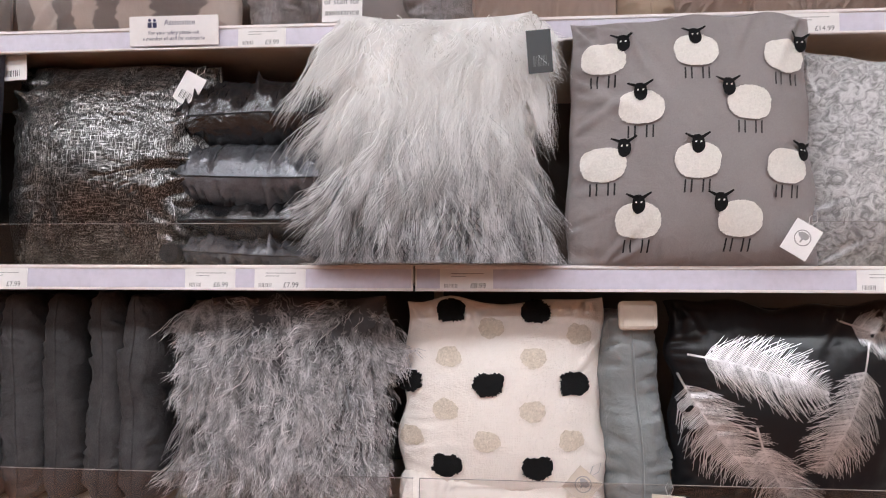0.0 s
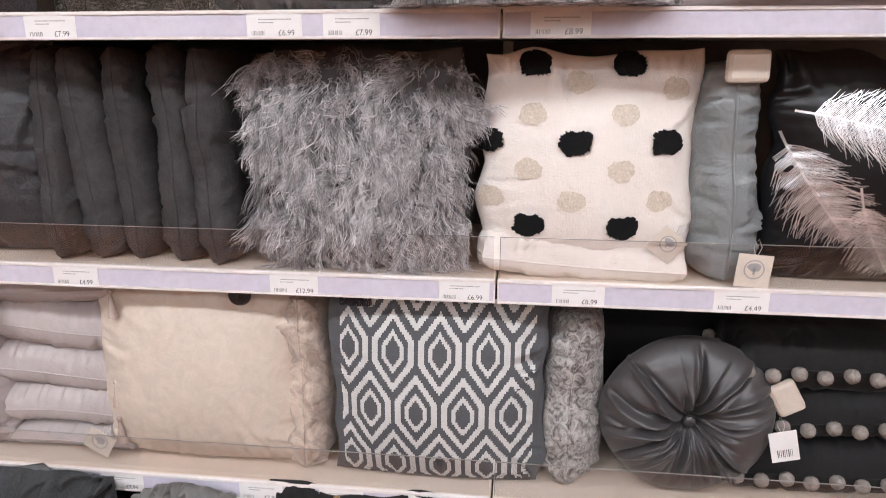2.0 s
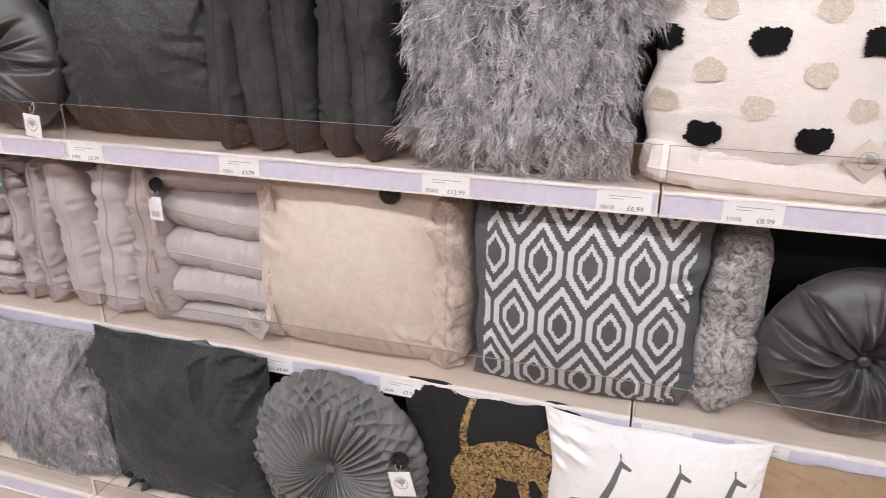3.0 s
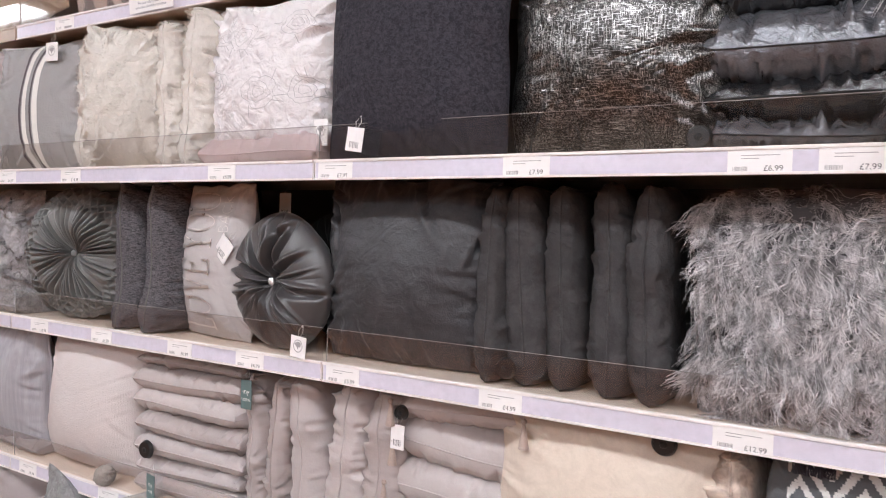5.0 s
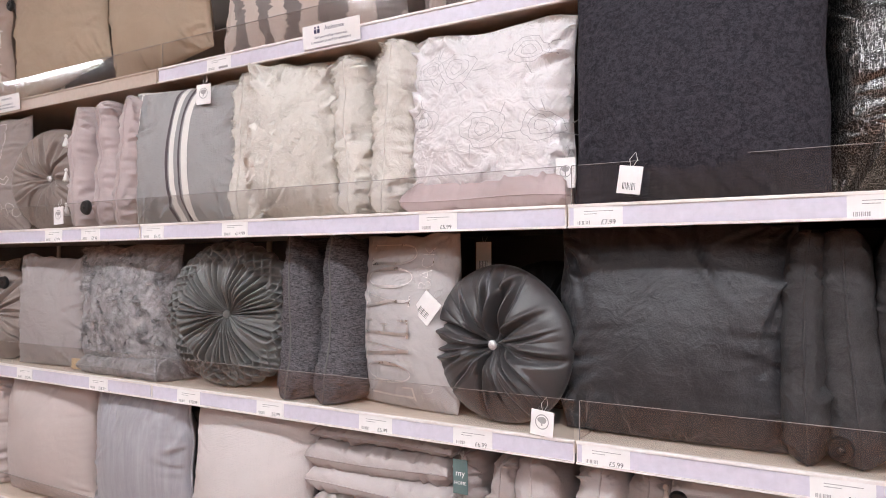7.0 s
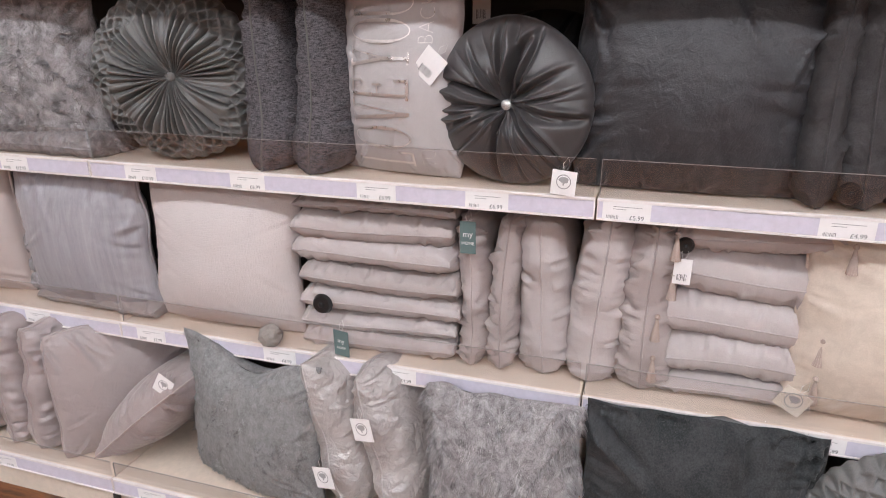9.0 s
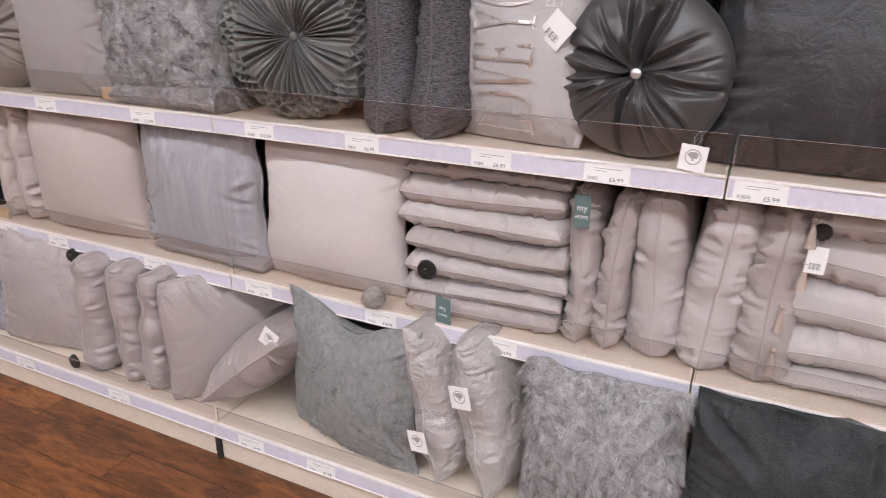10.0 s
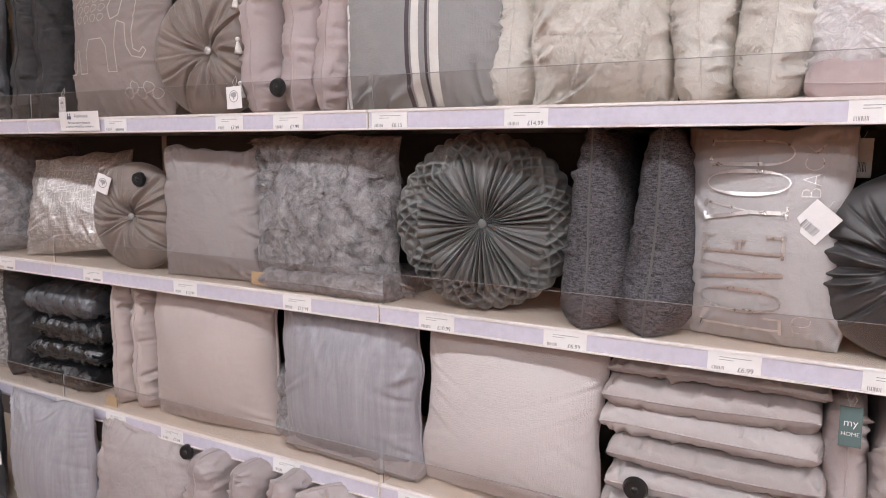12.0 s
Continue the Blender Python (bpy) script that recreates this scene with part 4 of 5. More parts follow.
DARK_SATIN = cloth("charcoal_satin", (0.070, 0.063, 0.065), (0.036, 0.033, 0.034), 0.42, spec=0.7, sheen=0.4, big=5, bumps=(0.12, 0.3))
LOVE_GREY = cloth("dove_grey_velour", (0.50, 0.465, 0.46), (0.42, 0.39, 0.385), 0.6, sheen=0.3, spec=0.4, big=5)
CHAMPAGNE = plain("champagne_foil", (0.72, 0.67, 0.64), 0.3, metal=0.75, grain=0.1)
TWEED = cloth("grey_tweed", (0.155, 0.146, 0.158), (0.028, 0.026, 0.029), 0.85, big=400, fine=420, stretch=(0.22, 0.22, 1), lo=0.4, hi=0.6, bumps=(0.4, 0.6), warp=0.1)
RUFFLE = cloth("charcoal_ruffled_velvet", (0.185, 0.181, 0.174), (0.095, 0.092, 0.089), 0.42, sheen=0.6, spec=0.4, big=6, bumps=(0.3, 0.3))
FLUFF_GREY = cloth("grey_plush", (0.44, 0.415, 0.42), (0.13, 0.12, 0.122), 0.9, sheen=0.4, big=34, fine=380, bumps=(0.5, 0.9), warp=1.2, lo=0.36, hi=0.64)
FLUFF_PILE = strands("grey_pile", (0.13, 0.12, 0.122), (0.60, 0.575, 0.58), 0.5, 0.9, lock=45)
PLAIN_GREY = cloth("warm_grey_cotton", (0.36, 0.325, 0.32), (0.31, 0.275, 0.27), 0.75, sheen=0.2, big=4)
SEQUIN = threads("silver_sequins", (0.42, 0.38, 0.36), (0.85, 0.80, 0.77), 210, 0.52, 0.66, 0.25, 0.5, 0.4, 0.25)
BLACK_VELVET = cloth("black_velvet", (0.016, 0.015, 0.016), (0.009, 0.009, 0.009), 0.8, sheen=0.25)
POMPOM = cloth("grey_pompom", (0.34, 0.30, 0.275), (0.24, 0.21, 0.19), 0.95, fine=200, bumps=(1, 1))
HEX_GREY = cloth("slate_weave", (0.115, 0.120, 0.128), (0.085, 0.088, 0.095), 0.9, weave=320, big=8)
HEX_WHITE = cloth("white_weave", (0.66, 0.65, 0.64), (0.55, 0.54, 0.53), 0.9, weave=320)
SILVER_GOLD = crushed("rose_crushed_velvet", (0.36, 0.28, 0.23), (0.62, 0.51, 0.43), 22)
PEWTER = crushed("pewter_crushed_velvet", (0.09, 0.08, 0.076), (0.46, 0.43, 0.41), 55)
BEIGE = cloth("beige_suedette", (0.69, 0.59, 0.50), (0.55, 0.46, 0.385), 0.85, sheen=0.3, big=22, warp=2, bumps=(0.15, 0.3))
TAUPE = cloth("taupe_cotton_sateen", (0.49, 0.435, 0.424), (0.41, 0.363, 0.352), 0.5, spec=0.4, sheen=0.2, big=6, jitter=0.12, bumps=(0.28, 0.3))
TAUPE_DARK = cloth("mushroom_cotton", (0.44, 0.38, 0.366), (0.36, 0.312, 0.298), 0.5, spec=0.4, sheen=0.25, big=6, jitter=0.18, bumps=(0.3, 0.3))
HERRING = cloth("oatmeal_herringbone", (0.62, 0.555, 0.54), (0.52, 0.465, 0.45), 0.85, weave=420, big=5, bumps=(0.1, 0.3))
BLUE_GREY = cloth("blue_grey_chambray", (0.435, 0.415, 0.44), (0.262, 0.25, 0.268), 0.42, sheen=0.3, big=60, stretch=(1, 1, 0.08), lo=0.3, hi=0.75, bumps=(0.12, 0.3))
PINK_BEIGE = cloth("pale_blush_velvet", (0.52, 0.44, 0.415), (0.44, 0.37, 0.347), 0.5, sheen=0.4, big=4, bumps=(0.12, 0.3))
DARK_FUR = cloth("bottle_plush", (0.056, 0.057, 0.060), (0.022, 0.025, 0.026), 0.8, sheen=0.5, big=9, warp=1.2, fine=260, lo=0.4, hi=0.6, bumps=(0.25, 1.0))
DARK_PILE = strands("bottle_pile", (0.020, 0.021, 0.022), (0.067, 0.068, 0.071), 0.5, 0.8, lock=16)
GREY_PLUSH = cloth("grey_bobbled_plush", (0.31, 0.305, 0.305), (0.15, 0.146, 0.146), 0.9, sheen=0.4, big=70, fine=210, bumps=(0.15, 1.0), warp=0.5, stretch=(1, 1, 0.6))
SHINY_TAUPE = cloth("pearl_jacquard", (0.46, 0.42, 0.405), (0.36, 0.325, 0.31), 0.3, spec=0.8, sheen=0.2, big=30, warp=2, bumps=(1.3, 0.5))
PALE = cloth("pale_blush_satin", (0.41, 0.348, 0.340), (0.325, 0.277, 0.27), 0.36, spec=0.6, sheen=0.3, big=5, bumps=(0.36, 0.25))
TAN = cloth("tan_plush", (0.36, 0.25, 0.16), (0.25, 0.165, 0.10), 0.9, sheen=0.3, big=10)
WHITE_PRINT = cloth("white_canvas", (0.80, 0.78, 0.76), (0.74, 0.71, 0.69), 0.9, weave=400)
PRINT_GREY = cloth("grey_drawing", (0.16, 0.155, 0.15))
GOLD = crushed("gold_spotted_print", (0.02, 0.015, 0.01), (0.46, 0.29, 0.11), 95, 0.35, 0.1, 0.6, 0.4)
TAN_COTTON = cloth("sand_cotton", (0.44, 0.345, 0.26), (0.37, 0.285, 0.21), 0.9, big=4)
ROSE_BEIGE = cloth("rose_beige_cotton", (0.44, 0.345, 0.30), (0.36, 0.28, 0.24), 0.85)
SEAM_DARK = cloth("dark_piping", (0.02, 0.02, 0.022), None, 0.6)
SHEEP_WHITE = cloth("white_boucle", (0.80, 0.76, 0.71), (0.66, 0.62, 0.58), 0.95, big=160, fine=300, bumps=(0.1, 1))
CRYSTAL = plain("crystal_button", (0.75, 0.73, 0.74), 0.12, metal=0.6, grain=0.4, scale=300, relief=1.0)
TASSEL = cloth("tan_tassel_yarn", (0.50, 0.40, 0.35), (0.36, 0.28, 0.24), 0.9)
GREY_PILE = strands("grey_short_pile", (0.13, 0.127, 0.127), (0.42, 0.415, 0.415), 0.6, 0.9, lock=50)
WOOD_TAG = plain("pale_wood_tag", (0.55, 0.38, 0.22), 0.6)


def zebra_cloth():
    m, nt, p = material("zebra_plush")
    tc = nt.nodes.new("ShaderNodeTexCoord")
    co = tc.outputs["Object"]
    w = nt.nodes.new("ShaderNodeTexWave")
    w.inputs["Scale"].default_value = 2.4
    w.inputs["Distortion"].default_value = 15.0
    w.inputs["Detail"].default_value = 4.0
    w.inputs["Detail Scale"].default_value = 0.9
    nt.links.new(co, w.inputs["Vector"])
    jag = noise_node(nt, co, 110, 2, 0.5, 0.0, (0.12, 0.12, 1))
    val = math_node(nt, "ADD", w.outputs["Fac"], math_node(nt, "MULTIPLY", math_node(nt, "SUBTRACT", jag, 0.5), 0.9))
    nt.links.new(ramp(nt, val, (0.19, 0.165, 0.155), (0.56, 0.48, 0.43), 0.44, 0.56), p.inputs["Base Color"])
    p.inputs["Roughness"].default_value = 0.85
    p.inputs["Sheen Weight"].default_value = 0.3
    bump(nt, p, [(noise_node(nt, co, 40, 3), 0.7, 0.005), (noise_node(nt, co, 350, 2), 0.5, 0.001)])
    return m


ZEBRA = zebra_cloth()

# ---- shelf B: dark and silver cushions, sheep, fur, cream plush, stripes ----
SILVER = cushion("B", 0.86, 0.40, 0.41, 0.15, SILVER_VELVET, "silver grey crushed velvet cushion", wr=0.014, piping=SILVER_VELVET, dip=0.08)

ob, s = cushion("B", 0.468, 0.412, 0.437, 0.13, SHEEP, "grey velour cushion with ten white fleecy sheep", wr=0.0065, slump=0.2, bow=0.025, dy=-0.075)


def sheep(ob, s, x, z, head, tilt=0.0):
    motif(ob, s, [oval(x, z, 0.036, 0.029, 60, 0.014, int(x * 999), 2.4, 0.018)], SHEEP_WHITE, "sheep_body", 0.004, 0.012)
    hx = x + head * 0.033
    hz = z + 0.026
    motif(ob, s, [oval(hx, hz, 0.0105, 0.0155, 18, 0.03, 3, 2.3)] + stroke([(hx - 0.006, hz + 0.010), (hx - 0.02, hz + 0.017)], 0.0055, 0.5) + stroke([(hx + 0.006, hz + 0.010), (hx + 0.02, hz + 0.019)], 0.0055, 0.5),
          TUFT_BLACK, "sheep_head", 0.0055, 0.012)
    motif(ob, s, [oval(hx - 0.004, hz + 0.003, 0.0016, 0.0016, 8), oval(hx + 0.004, hz + 0.003, 0.0016, 0.0016, 8)], WHITE_CLOTH, "eyes", 0.007)
    for lx in (-0.02, -0.01, 0.008, 0.018):
        motif(ob, s, stroke([(x + lx, z - 0.031), (x + lx - 0.001, z - 0.052)], 0.0026), SEAM_DARK, "sheep_leg", 0.003)


for x, z, hd in ((-0.150, 0.366, 1), (0.005, 0.374, 0), (0.158, 0.366, 1), (-0.092, 0.272, 0), (0.088, 0.278, -1),
                 (-0.155, 0.175, 1), (-0.003, 0.177, 0), (0.150, 0.170, 1), (-0.098, 0.078, 0), (0.068, 0.080, -1)):
    sheep(ob, s, x * 0.965, z * 0.962, hd)
tag(ob, 0.172, -0.06, 0.066, 0.045, 0.055, None, (0, 32, 0))

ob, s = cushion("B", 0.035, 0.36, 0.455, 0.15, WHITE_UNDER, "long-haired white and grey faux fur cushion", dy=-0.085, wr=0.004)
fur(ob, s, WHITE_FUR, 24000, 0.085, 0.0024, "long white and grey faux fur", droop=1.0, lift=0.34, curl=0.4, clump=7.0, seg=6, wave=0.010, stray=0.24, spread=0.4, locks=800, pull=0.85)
tag(ob, 0.175, -0.085, 0.385, 0.04, 0.072, BLACK_CARD, (0, -4, 0), "code", "black card swing tag")

pile = stacked("B", -0.315, 0.30, (0.06, 0.07, 0.115, 0.12), None, "dark shiny crushed satin cushion lying in a pile", 0.38, 0.02, "pile of dark satin cushions",
               mats=(BLUE_SHINE, SHINY_DARK, BLUE_SHINE, SHINY_DARK), piping=SEAM_DARK, wr=0.014, squash=0.98, puff=0.42, blunt=(7, 3), pinch=0.014)
puck(pile[0][0], -0.15, 0.0, -0.005, 0.022, (90, 0, 0))
puck(pile[3][0], 0.12, -0.02, -0.008, 0.024, (90, 0, 0))

ob, s = cushion("B", -0.615, 0.425, 0.41, 0.21, METALLIC, "black cushion with silver metallic threads", wr=0.013, folds=5, folds_in=26, slump=0.02, bow=0.02, piping=METALLIC)
tag(ob, 0.185, -0.06, 0.37, 0.045, 0.062, None, (0, 28, 0), "code")
tag(ob, -0.20, -0.05, 0.42, 0.06, 0.05, None, (0, -4, 0), "code")
puck(ob, 0.205, -0.06, 0.035)

ob, s = cushion("B", -1.037, 0.44, 0.435, 0.13, NAVY, "dark slate grey chenille fabric cushion", wr=0.003, slump=0.12, bow=0.02, dy=-0.02)
tag(ob, -0.09, -0.08, 0.065, 0.042, 0.05, None, (0, 8, 0), "code")

ob, s = cushion("B", -1.46, 0.40, 0.41, 0.15, FLORAL, "creased white cushion with grey flower line print", wr=0.016, folds=8, bow=0.04)
rf = random.Random(5)
for fx, fz, fr in ((-0.05, 0.31, 0.045), (0.11, 0.33, 0.04), (0.02, 0.17, 0.05), (-0.13, 0.2, 0.04), (0.14, 0.17, 0.04), (-0.12, 0.32, 0.035)):
    lines = []
    for ring in (1.0, 0.65, 0.35):
        pts = oval(fx, fz, fr * ring, fr * 0.75 * ring, 22, 0.09, int(fx * 500 + ring * 10))
        lines += stroke(pts + pts[:1], 0.0015)
    for k in range(4):
        a = rf.uniform(0, 6.28)
        lines += stroke([(fx + fr * math.cos(a), fz + fr * math.sin(a) * 0.75), (fx + 1.6 * fr * math.cos(a + 0.2), fz + 1.3 * fr * math.sin(a + 0.2))], 0.002)
    motif(ob, s, lines, FLORAL_LINE, "flower", 0.0015)
stacked("B", -1.455, 0.40, (0.075,), FLORAL_PINK, "folded blush pink cushion under the floral one", 0.3, -0.012, wr=0.008)
tag(ob, 0.19, -0.05, 0.10, 0.04, 0.06)

for cx, t, h, rl, dy in ((-1.70, 0.12, 0.42, 2, 0.0), (-1.815, 0.12, 0.42, -3, 0.03), (-2.20, 0.13, 0.42, 2, 0.04)):
    ob, s = edgewise("B", cx, t, h, CREAM_FLUFF, "soft cream plush cushion stood on edge", roll=rl, dy=dy, group="cream plush cushions", wr=0.016, folds=5)
    fur(ob, s, CREAM_PILE, 9000, 0.009, 0.0018, "cream pile", droop=0.3, lift=0.8, curl=0.6, clump=9, seg=2, back=0.5)
ob, s = cushion("B", -2.005, 0.30, 0.42, 0.17, CREAM_FLUFF, "soft cream plush cushion folded double", wr=0.02, folds=5, turn=22, group="cream plush cushions")
fur(ob, s, CREAM_PILE, 12000, 0.009, 0.0018, "cream pile", droop=0.3, lift=0.8, curl=0.6, clump=9, seg=2)

ob, s = cushion("B", -2.41, 0.42, 0.41, 0.15, STRIPE_GREY, "grey cotton cushion with white and dark stripes", wr=0.010, folds=6, turn=6, piping=WHITE_CLOTH)
for x0, x1, mm in ((-0.19, -0.18, WHITE_CLOTH), (-0.020, -0.010, DARK_BAND), (-0.005, 0.013, WHITE_CLOTH), (0.027, 0.033, DARK_BAND), (0.038, 0.058, WHITE_CLOTH)):
    motif(ob, s, [[(x0, 0.012), (x1, 0.012), (x1, 0.40), (x0, 0.40)]], mm, "stripe", 0.0012, 0.016)
tag(ob, 0.10, -0.06, 0.385, 0.05, 0.055)

for cx, t, rl in ((-2.655, 0.10, 3), (-2.75, 0.11, 1), (-2.86, 0.11, -3)):
    ob, s = edgewise("B", cx, t, 0.40, BLUSH, "dusty blush velvet cushion with corner tassels, stood on edge", roll=rl, group="blush tasselled cushions")
    if cx < -2.8:
        for tz in (0.08, 0.19, 0.30):
            tassel(ob, -0.19, 0.05, tz, WHITE_CLOTH, 0.035)
tag(ob, -0.215, 0.05, 0.07, 0.05, 0.055, None, (0, 0, -90))
puck(ob, -0.215, -0.09, 0.055, 0.024, (0, 0, -90))
disc("B", -3.055, 0.172, 0.13, BEIGE_VELVET, "round taupe velvet cushion pleated to a button", pleats=16, button=CRYSTAL, turn=18, pleat=0.014, reach=1.8, sharp=0.4)
ob, s = cushion("B", -3.42, 0.43, 0.42, 0.14, TAUPE_PRINT, "taupe cushion with a pale embroidered elephant", wr=0.006)
el = []
body = [(-0.15, 0.27), (-0.14, 0.33), (-0.10, 0.365), (-0.03, 0.375), (0.02, 0.36), (0.05, 0.385), (0.09, 0.385), (0.115, 0.35), (0.12, 0.30), (0.115, 0.24), (0.12, 0.19), (0.14, 0.18),
        (0.15, 0.195), (0.158, 0.185), (0.145, 0.165), (0.115, 0.17), (0.098, 0.20), (0.09, 0.26), (0.06, 0.27), (0.055, 0.20), (0.06, 0.13), (0.025, 0.13), (0.02, 0.20), (0.0, 0.225)]
el += stroke(body, 0.0028)
el += stroke([(0.0, 0.225), (-0.06, 0.225), (-0.075, 0.19), (-0.07, 0.13), (-0.105, 0.13), (-0.115, 0.19), (-0.125, 0.20), (-0.135, 0.13), (-0.165, 0.13), (-0.16, 0.21), (-0.15, 0.27)], 0.0028)
el += stroke([(0.03, 0.35), (0.015, 0.31), (0.035, 0.275), (0.065, 0.285), (0.07, 0.33), (0.05, 0.355)], 0.0038)
for k in range(4):
    for j in range(3):
        pts = oval(-0.115 + 0.035 * k, 0.285 + 0.028 * j, 0.013, 0.011, 10, 0.1, k + j)
        el += stroke(pts + pts[:1], 0.002)
motif(ob, s, el, PALE_THREAD, "embroidered_elephant", 0.002)
el = []
for k in range(5):
    pts = oval(0.09 + 0.022 * k, 0.07 + 0.016 * (k % 2), 0.014, 0.016, 10, 0.12, k)
    el += stroke(pts + pts[:1], 0.002)
motif(ob, s, el, PALE_THREAD, "embroidered_flower", 0.002)
tag(ob, -0.22, -0.05, 0.07, 0.03, 0.05)
for cx, t in ((-3.73, 0.12), (-3.85, 0.12)):
    edgewise("B", cx, t, 0.42, CHARCOAL, "charcoal velvet cushion stood on edge", group="charcoal cushions on edge")
cushion("B", -4.20, 0.44, 0.43, 0.14, DARK_GREEN, "dark bottle-grey velvet fabric cushion")

# ---- shelf C: feathers, dots, shag, charcoal, ruffles ----
ob, s = cushion("C", 0.675, 0.44, 0.40, 0.15, BLACK_SATIN, "black satin cushion printed with silver feathers", wr=0.006, dy=0.0)


def feather(ob, s, x, z, ang, length, width, seed, bend=0.25):
    r = random.Random(seed)
    ca, sa = math.cos(ang), math.sin(ang)

    def put(l, o):
        o2 = o + bend * length * (l / length) ** 2
        return (x + ca * l - sa * o2, z + sa * l + ca * o2)
    loops = []
    n = 96
    for k in range(n):
        f = 0.12 + 0.88 * k / n
        l = f * length
        half = 1.02 * width * math.sin(math.pi * min(1, f * 0.95 + 0.06)) ** 0.6
        for sd in (-1, 1):
            hw = half * r.uniform(0.75, 1.1)
            a, b = put(l, 0), put(l + hw * r.uniform(0.45, 0.95), sd * hw)
            m1 = put(l + hw * 0.28, sd * hw * 0.55)
            lw = length / n * r.uniform(0.45, 0.85)
            loops += stroke([a, m1, b], lw, 0.35)
    loops += stroke([put(length * q / 8, 0) for q in range(-1, 9)], 0.004, 0.4)
    f = motif(ob, s, [l for l in loops if all(abs(p[0]) < 0.205 and 0.012 < p[1] < 0.39 for p in l)], FOIL, "feather", 0.0015, 0.03)
    f["kind"] = "stuff"


feather(ob, s, -0.185, 0.30, radians(-8), 0.235, 0.062, 1, -0.12)
feather(ob, s, -0.20, 0.265, radians(-66), 0.21, 0.066, 2, 0.16)
feather(ob, s, -0.075, 0.16, radians(-75), 0.15, 0.055, 3, 0.25)
feather(ob, s, 0.12, 0.30, radians(-108), 0.22, 0.06, 4, -0.15)
feather(ob, s, 0.09, 0.36, radians(-20), 0.12, 0.045, 5, 0.1)
tag(ob, -0.235, -0.085, 0.062, 0.058, 0.058, CARD, (0, 4, 0))

ob, s = edgewise("C", 0.40, 0.115, 0.385, TEAL_SATIN, "grey-teal satin cushion stood on edge", roll=-1, puff=0.26)
hard_tag(ob, -0.205, 0.0, 0.37, (0, 0, -90))

ob, s = cushion("C", 0.155, 0.39, 0.40, 0.17, POLKA, "ivory cotton cushion with black and cream tufted dots", wr=0.005, slump=0.15, bow=0.03)
for x, z in ((-0.098, 0.376), (0.062, 0.376), (-0.178, 0.245), (-0.027, 0.245), (0.128, 0.245), (-0.103, 0.098), (0.060, 0.098)):
    rr = 0.027
    motif(ob, s, [oval(x, z, rr, 0.021, 96, 0.04, int(x * 777), 2.6, 0.11)], TUFT_BLACK, "black_tuft", 0.005)
for x, z in ((-0.10, 0.292), (0.055, 0.292), (-0.022, 0.345), (-0.105, 0.198), (0.052, 0.198), (-0.03, 0.145), (0.122, 0.145), (-0.17, 0.145), (0.14, 0.335)):
    motif(ob, s, [oval(x, z, 0.0235, 0.0185, 48, 0.05, int(x * 555 + z * 90), 2.2, 0.05)], TUFT_CREAM, "cream_tuft", 0.004)
tag(ob, 0.155, -0.08, 0.09, 0.05, 0.05, CARD, (0, 40, 0))
stacked("C", 0.15, 0.38, (0.07,), POLKA, "folded ivory cotton cushion under the dotted one", 0.32, -0.01)

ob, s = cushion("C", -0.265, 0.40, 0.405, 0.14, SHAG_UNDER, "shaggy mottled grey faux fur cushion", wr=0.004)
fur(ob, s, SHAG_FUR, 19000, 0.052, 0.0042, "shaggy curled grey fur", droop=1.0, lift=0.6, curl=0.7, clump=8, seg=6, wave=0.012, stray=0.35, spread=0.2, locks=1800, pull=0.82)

for cx, t, rl, dy in ((-0.535, 0.085, -1, 0.0), (-0.618, 0.09, 1, 0.012), (-0.70, 0.085, -1, 0.02), (-0.785, 0.10, -2, 0.012), (-0.862, 0.075, 2, 0.0)):
    ob, s = edgewise("C", cx, t, 0.41, CHARCOAL, "charcoal velvet cushion stood on edge", roll=rl, dy=dy, group="charcoal cushions on edge", wr=0.006, blunt=(5, 7), slump=0.14, soft=0.05, pinch=0.0035)
puck(ob, -0.20, -0.05, 0.04, 0.022, (0, 0, -90))
cushion("C", -1.09, 0.455, 0.43, 0.19, DARK_GREEN, "large dark bottle-grey velvet cushion", wr=0.017, folds=3, folds_in=22, bow=0.025, slump=0.1, pinch=0.008)

ob, s = disc("C", -1.445, 0.172, 0.13, DARK_SATIN, "round charcoal satin cushion pleated to a crystal button", pleats=19, button=CRYSTAL, turn=-6, pleat=0.024, dy=-0.01, reach=1.8, sharp=0.3)
tag(ob, -0.14, -0.06, 0.27, 0.055, 0.062, None, (0, 40, 0), "code")
tag(ob, 0.136, -0.07, 0.055, 0.05, 0.05, None, (0, 4, 0))
ob, s = cushion("C", -1.70, 0.30, 0.42, 0.15, LOVE_GREY, "dove grey cushion with champagne foil lettering", turn=-10, wr=0.005, bow=0.02, dy=0.02, folds_in=10)
place = 0.028
for letter, room in (("L", 0.038), ("O", 0.056), ("V", 0.052), ("E", 0.048), ("", 0.014), ("Y", 0.052), ("O", 0.056), ("U", 0.054)):
    if letter:
        motif(ob, s, [[(0.058 - 0.150 * q[1], place + (room - 0.005) * q[0]) for q in lp] for lp in serif(letter)], CHAMPAGNE, "letter", 0.0045, 0.008, "champagne foil letter")
    place += room
for words, x0, x1, z0, z1 in (("BACK", 0.075, 0.105, 0.29, 0.385), ("TO", 0.075, 0.105, 0.03, 0.07)):
    motif(ob, s, fitted_text(words, x0, x1, z0, z1), CHAMPAGNE, "lettering", 0.0045, 0.007, "champagne foil letters")
box_tag = disc("C", -1.40, 0.18, 0.12, BLACK_VELVET, "round black velvet cushion behind the satin one", dy=0.2, pleats=16)
tag(box_tag[0], -0.14, -0.10, 0.40, 0.04, 0.075, None, (0, 0, 0), "code")
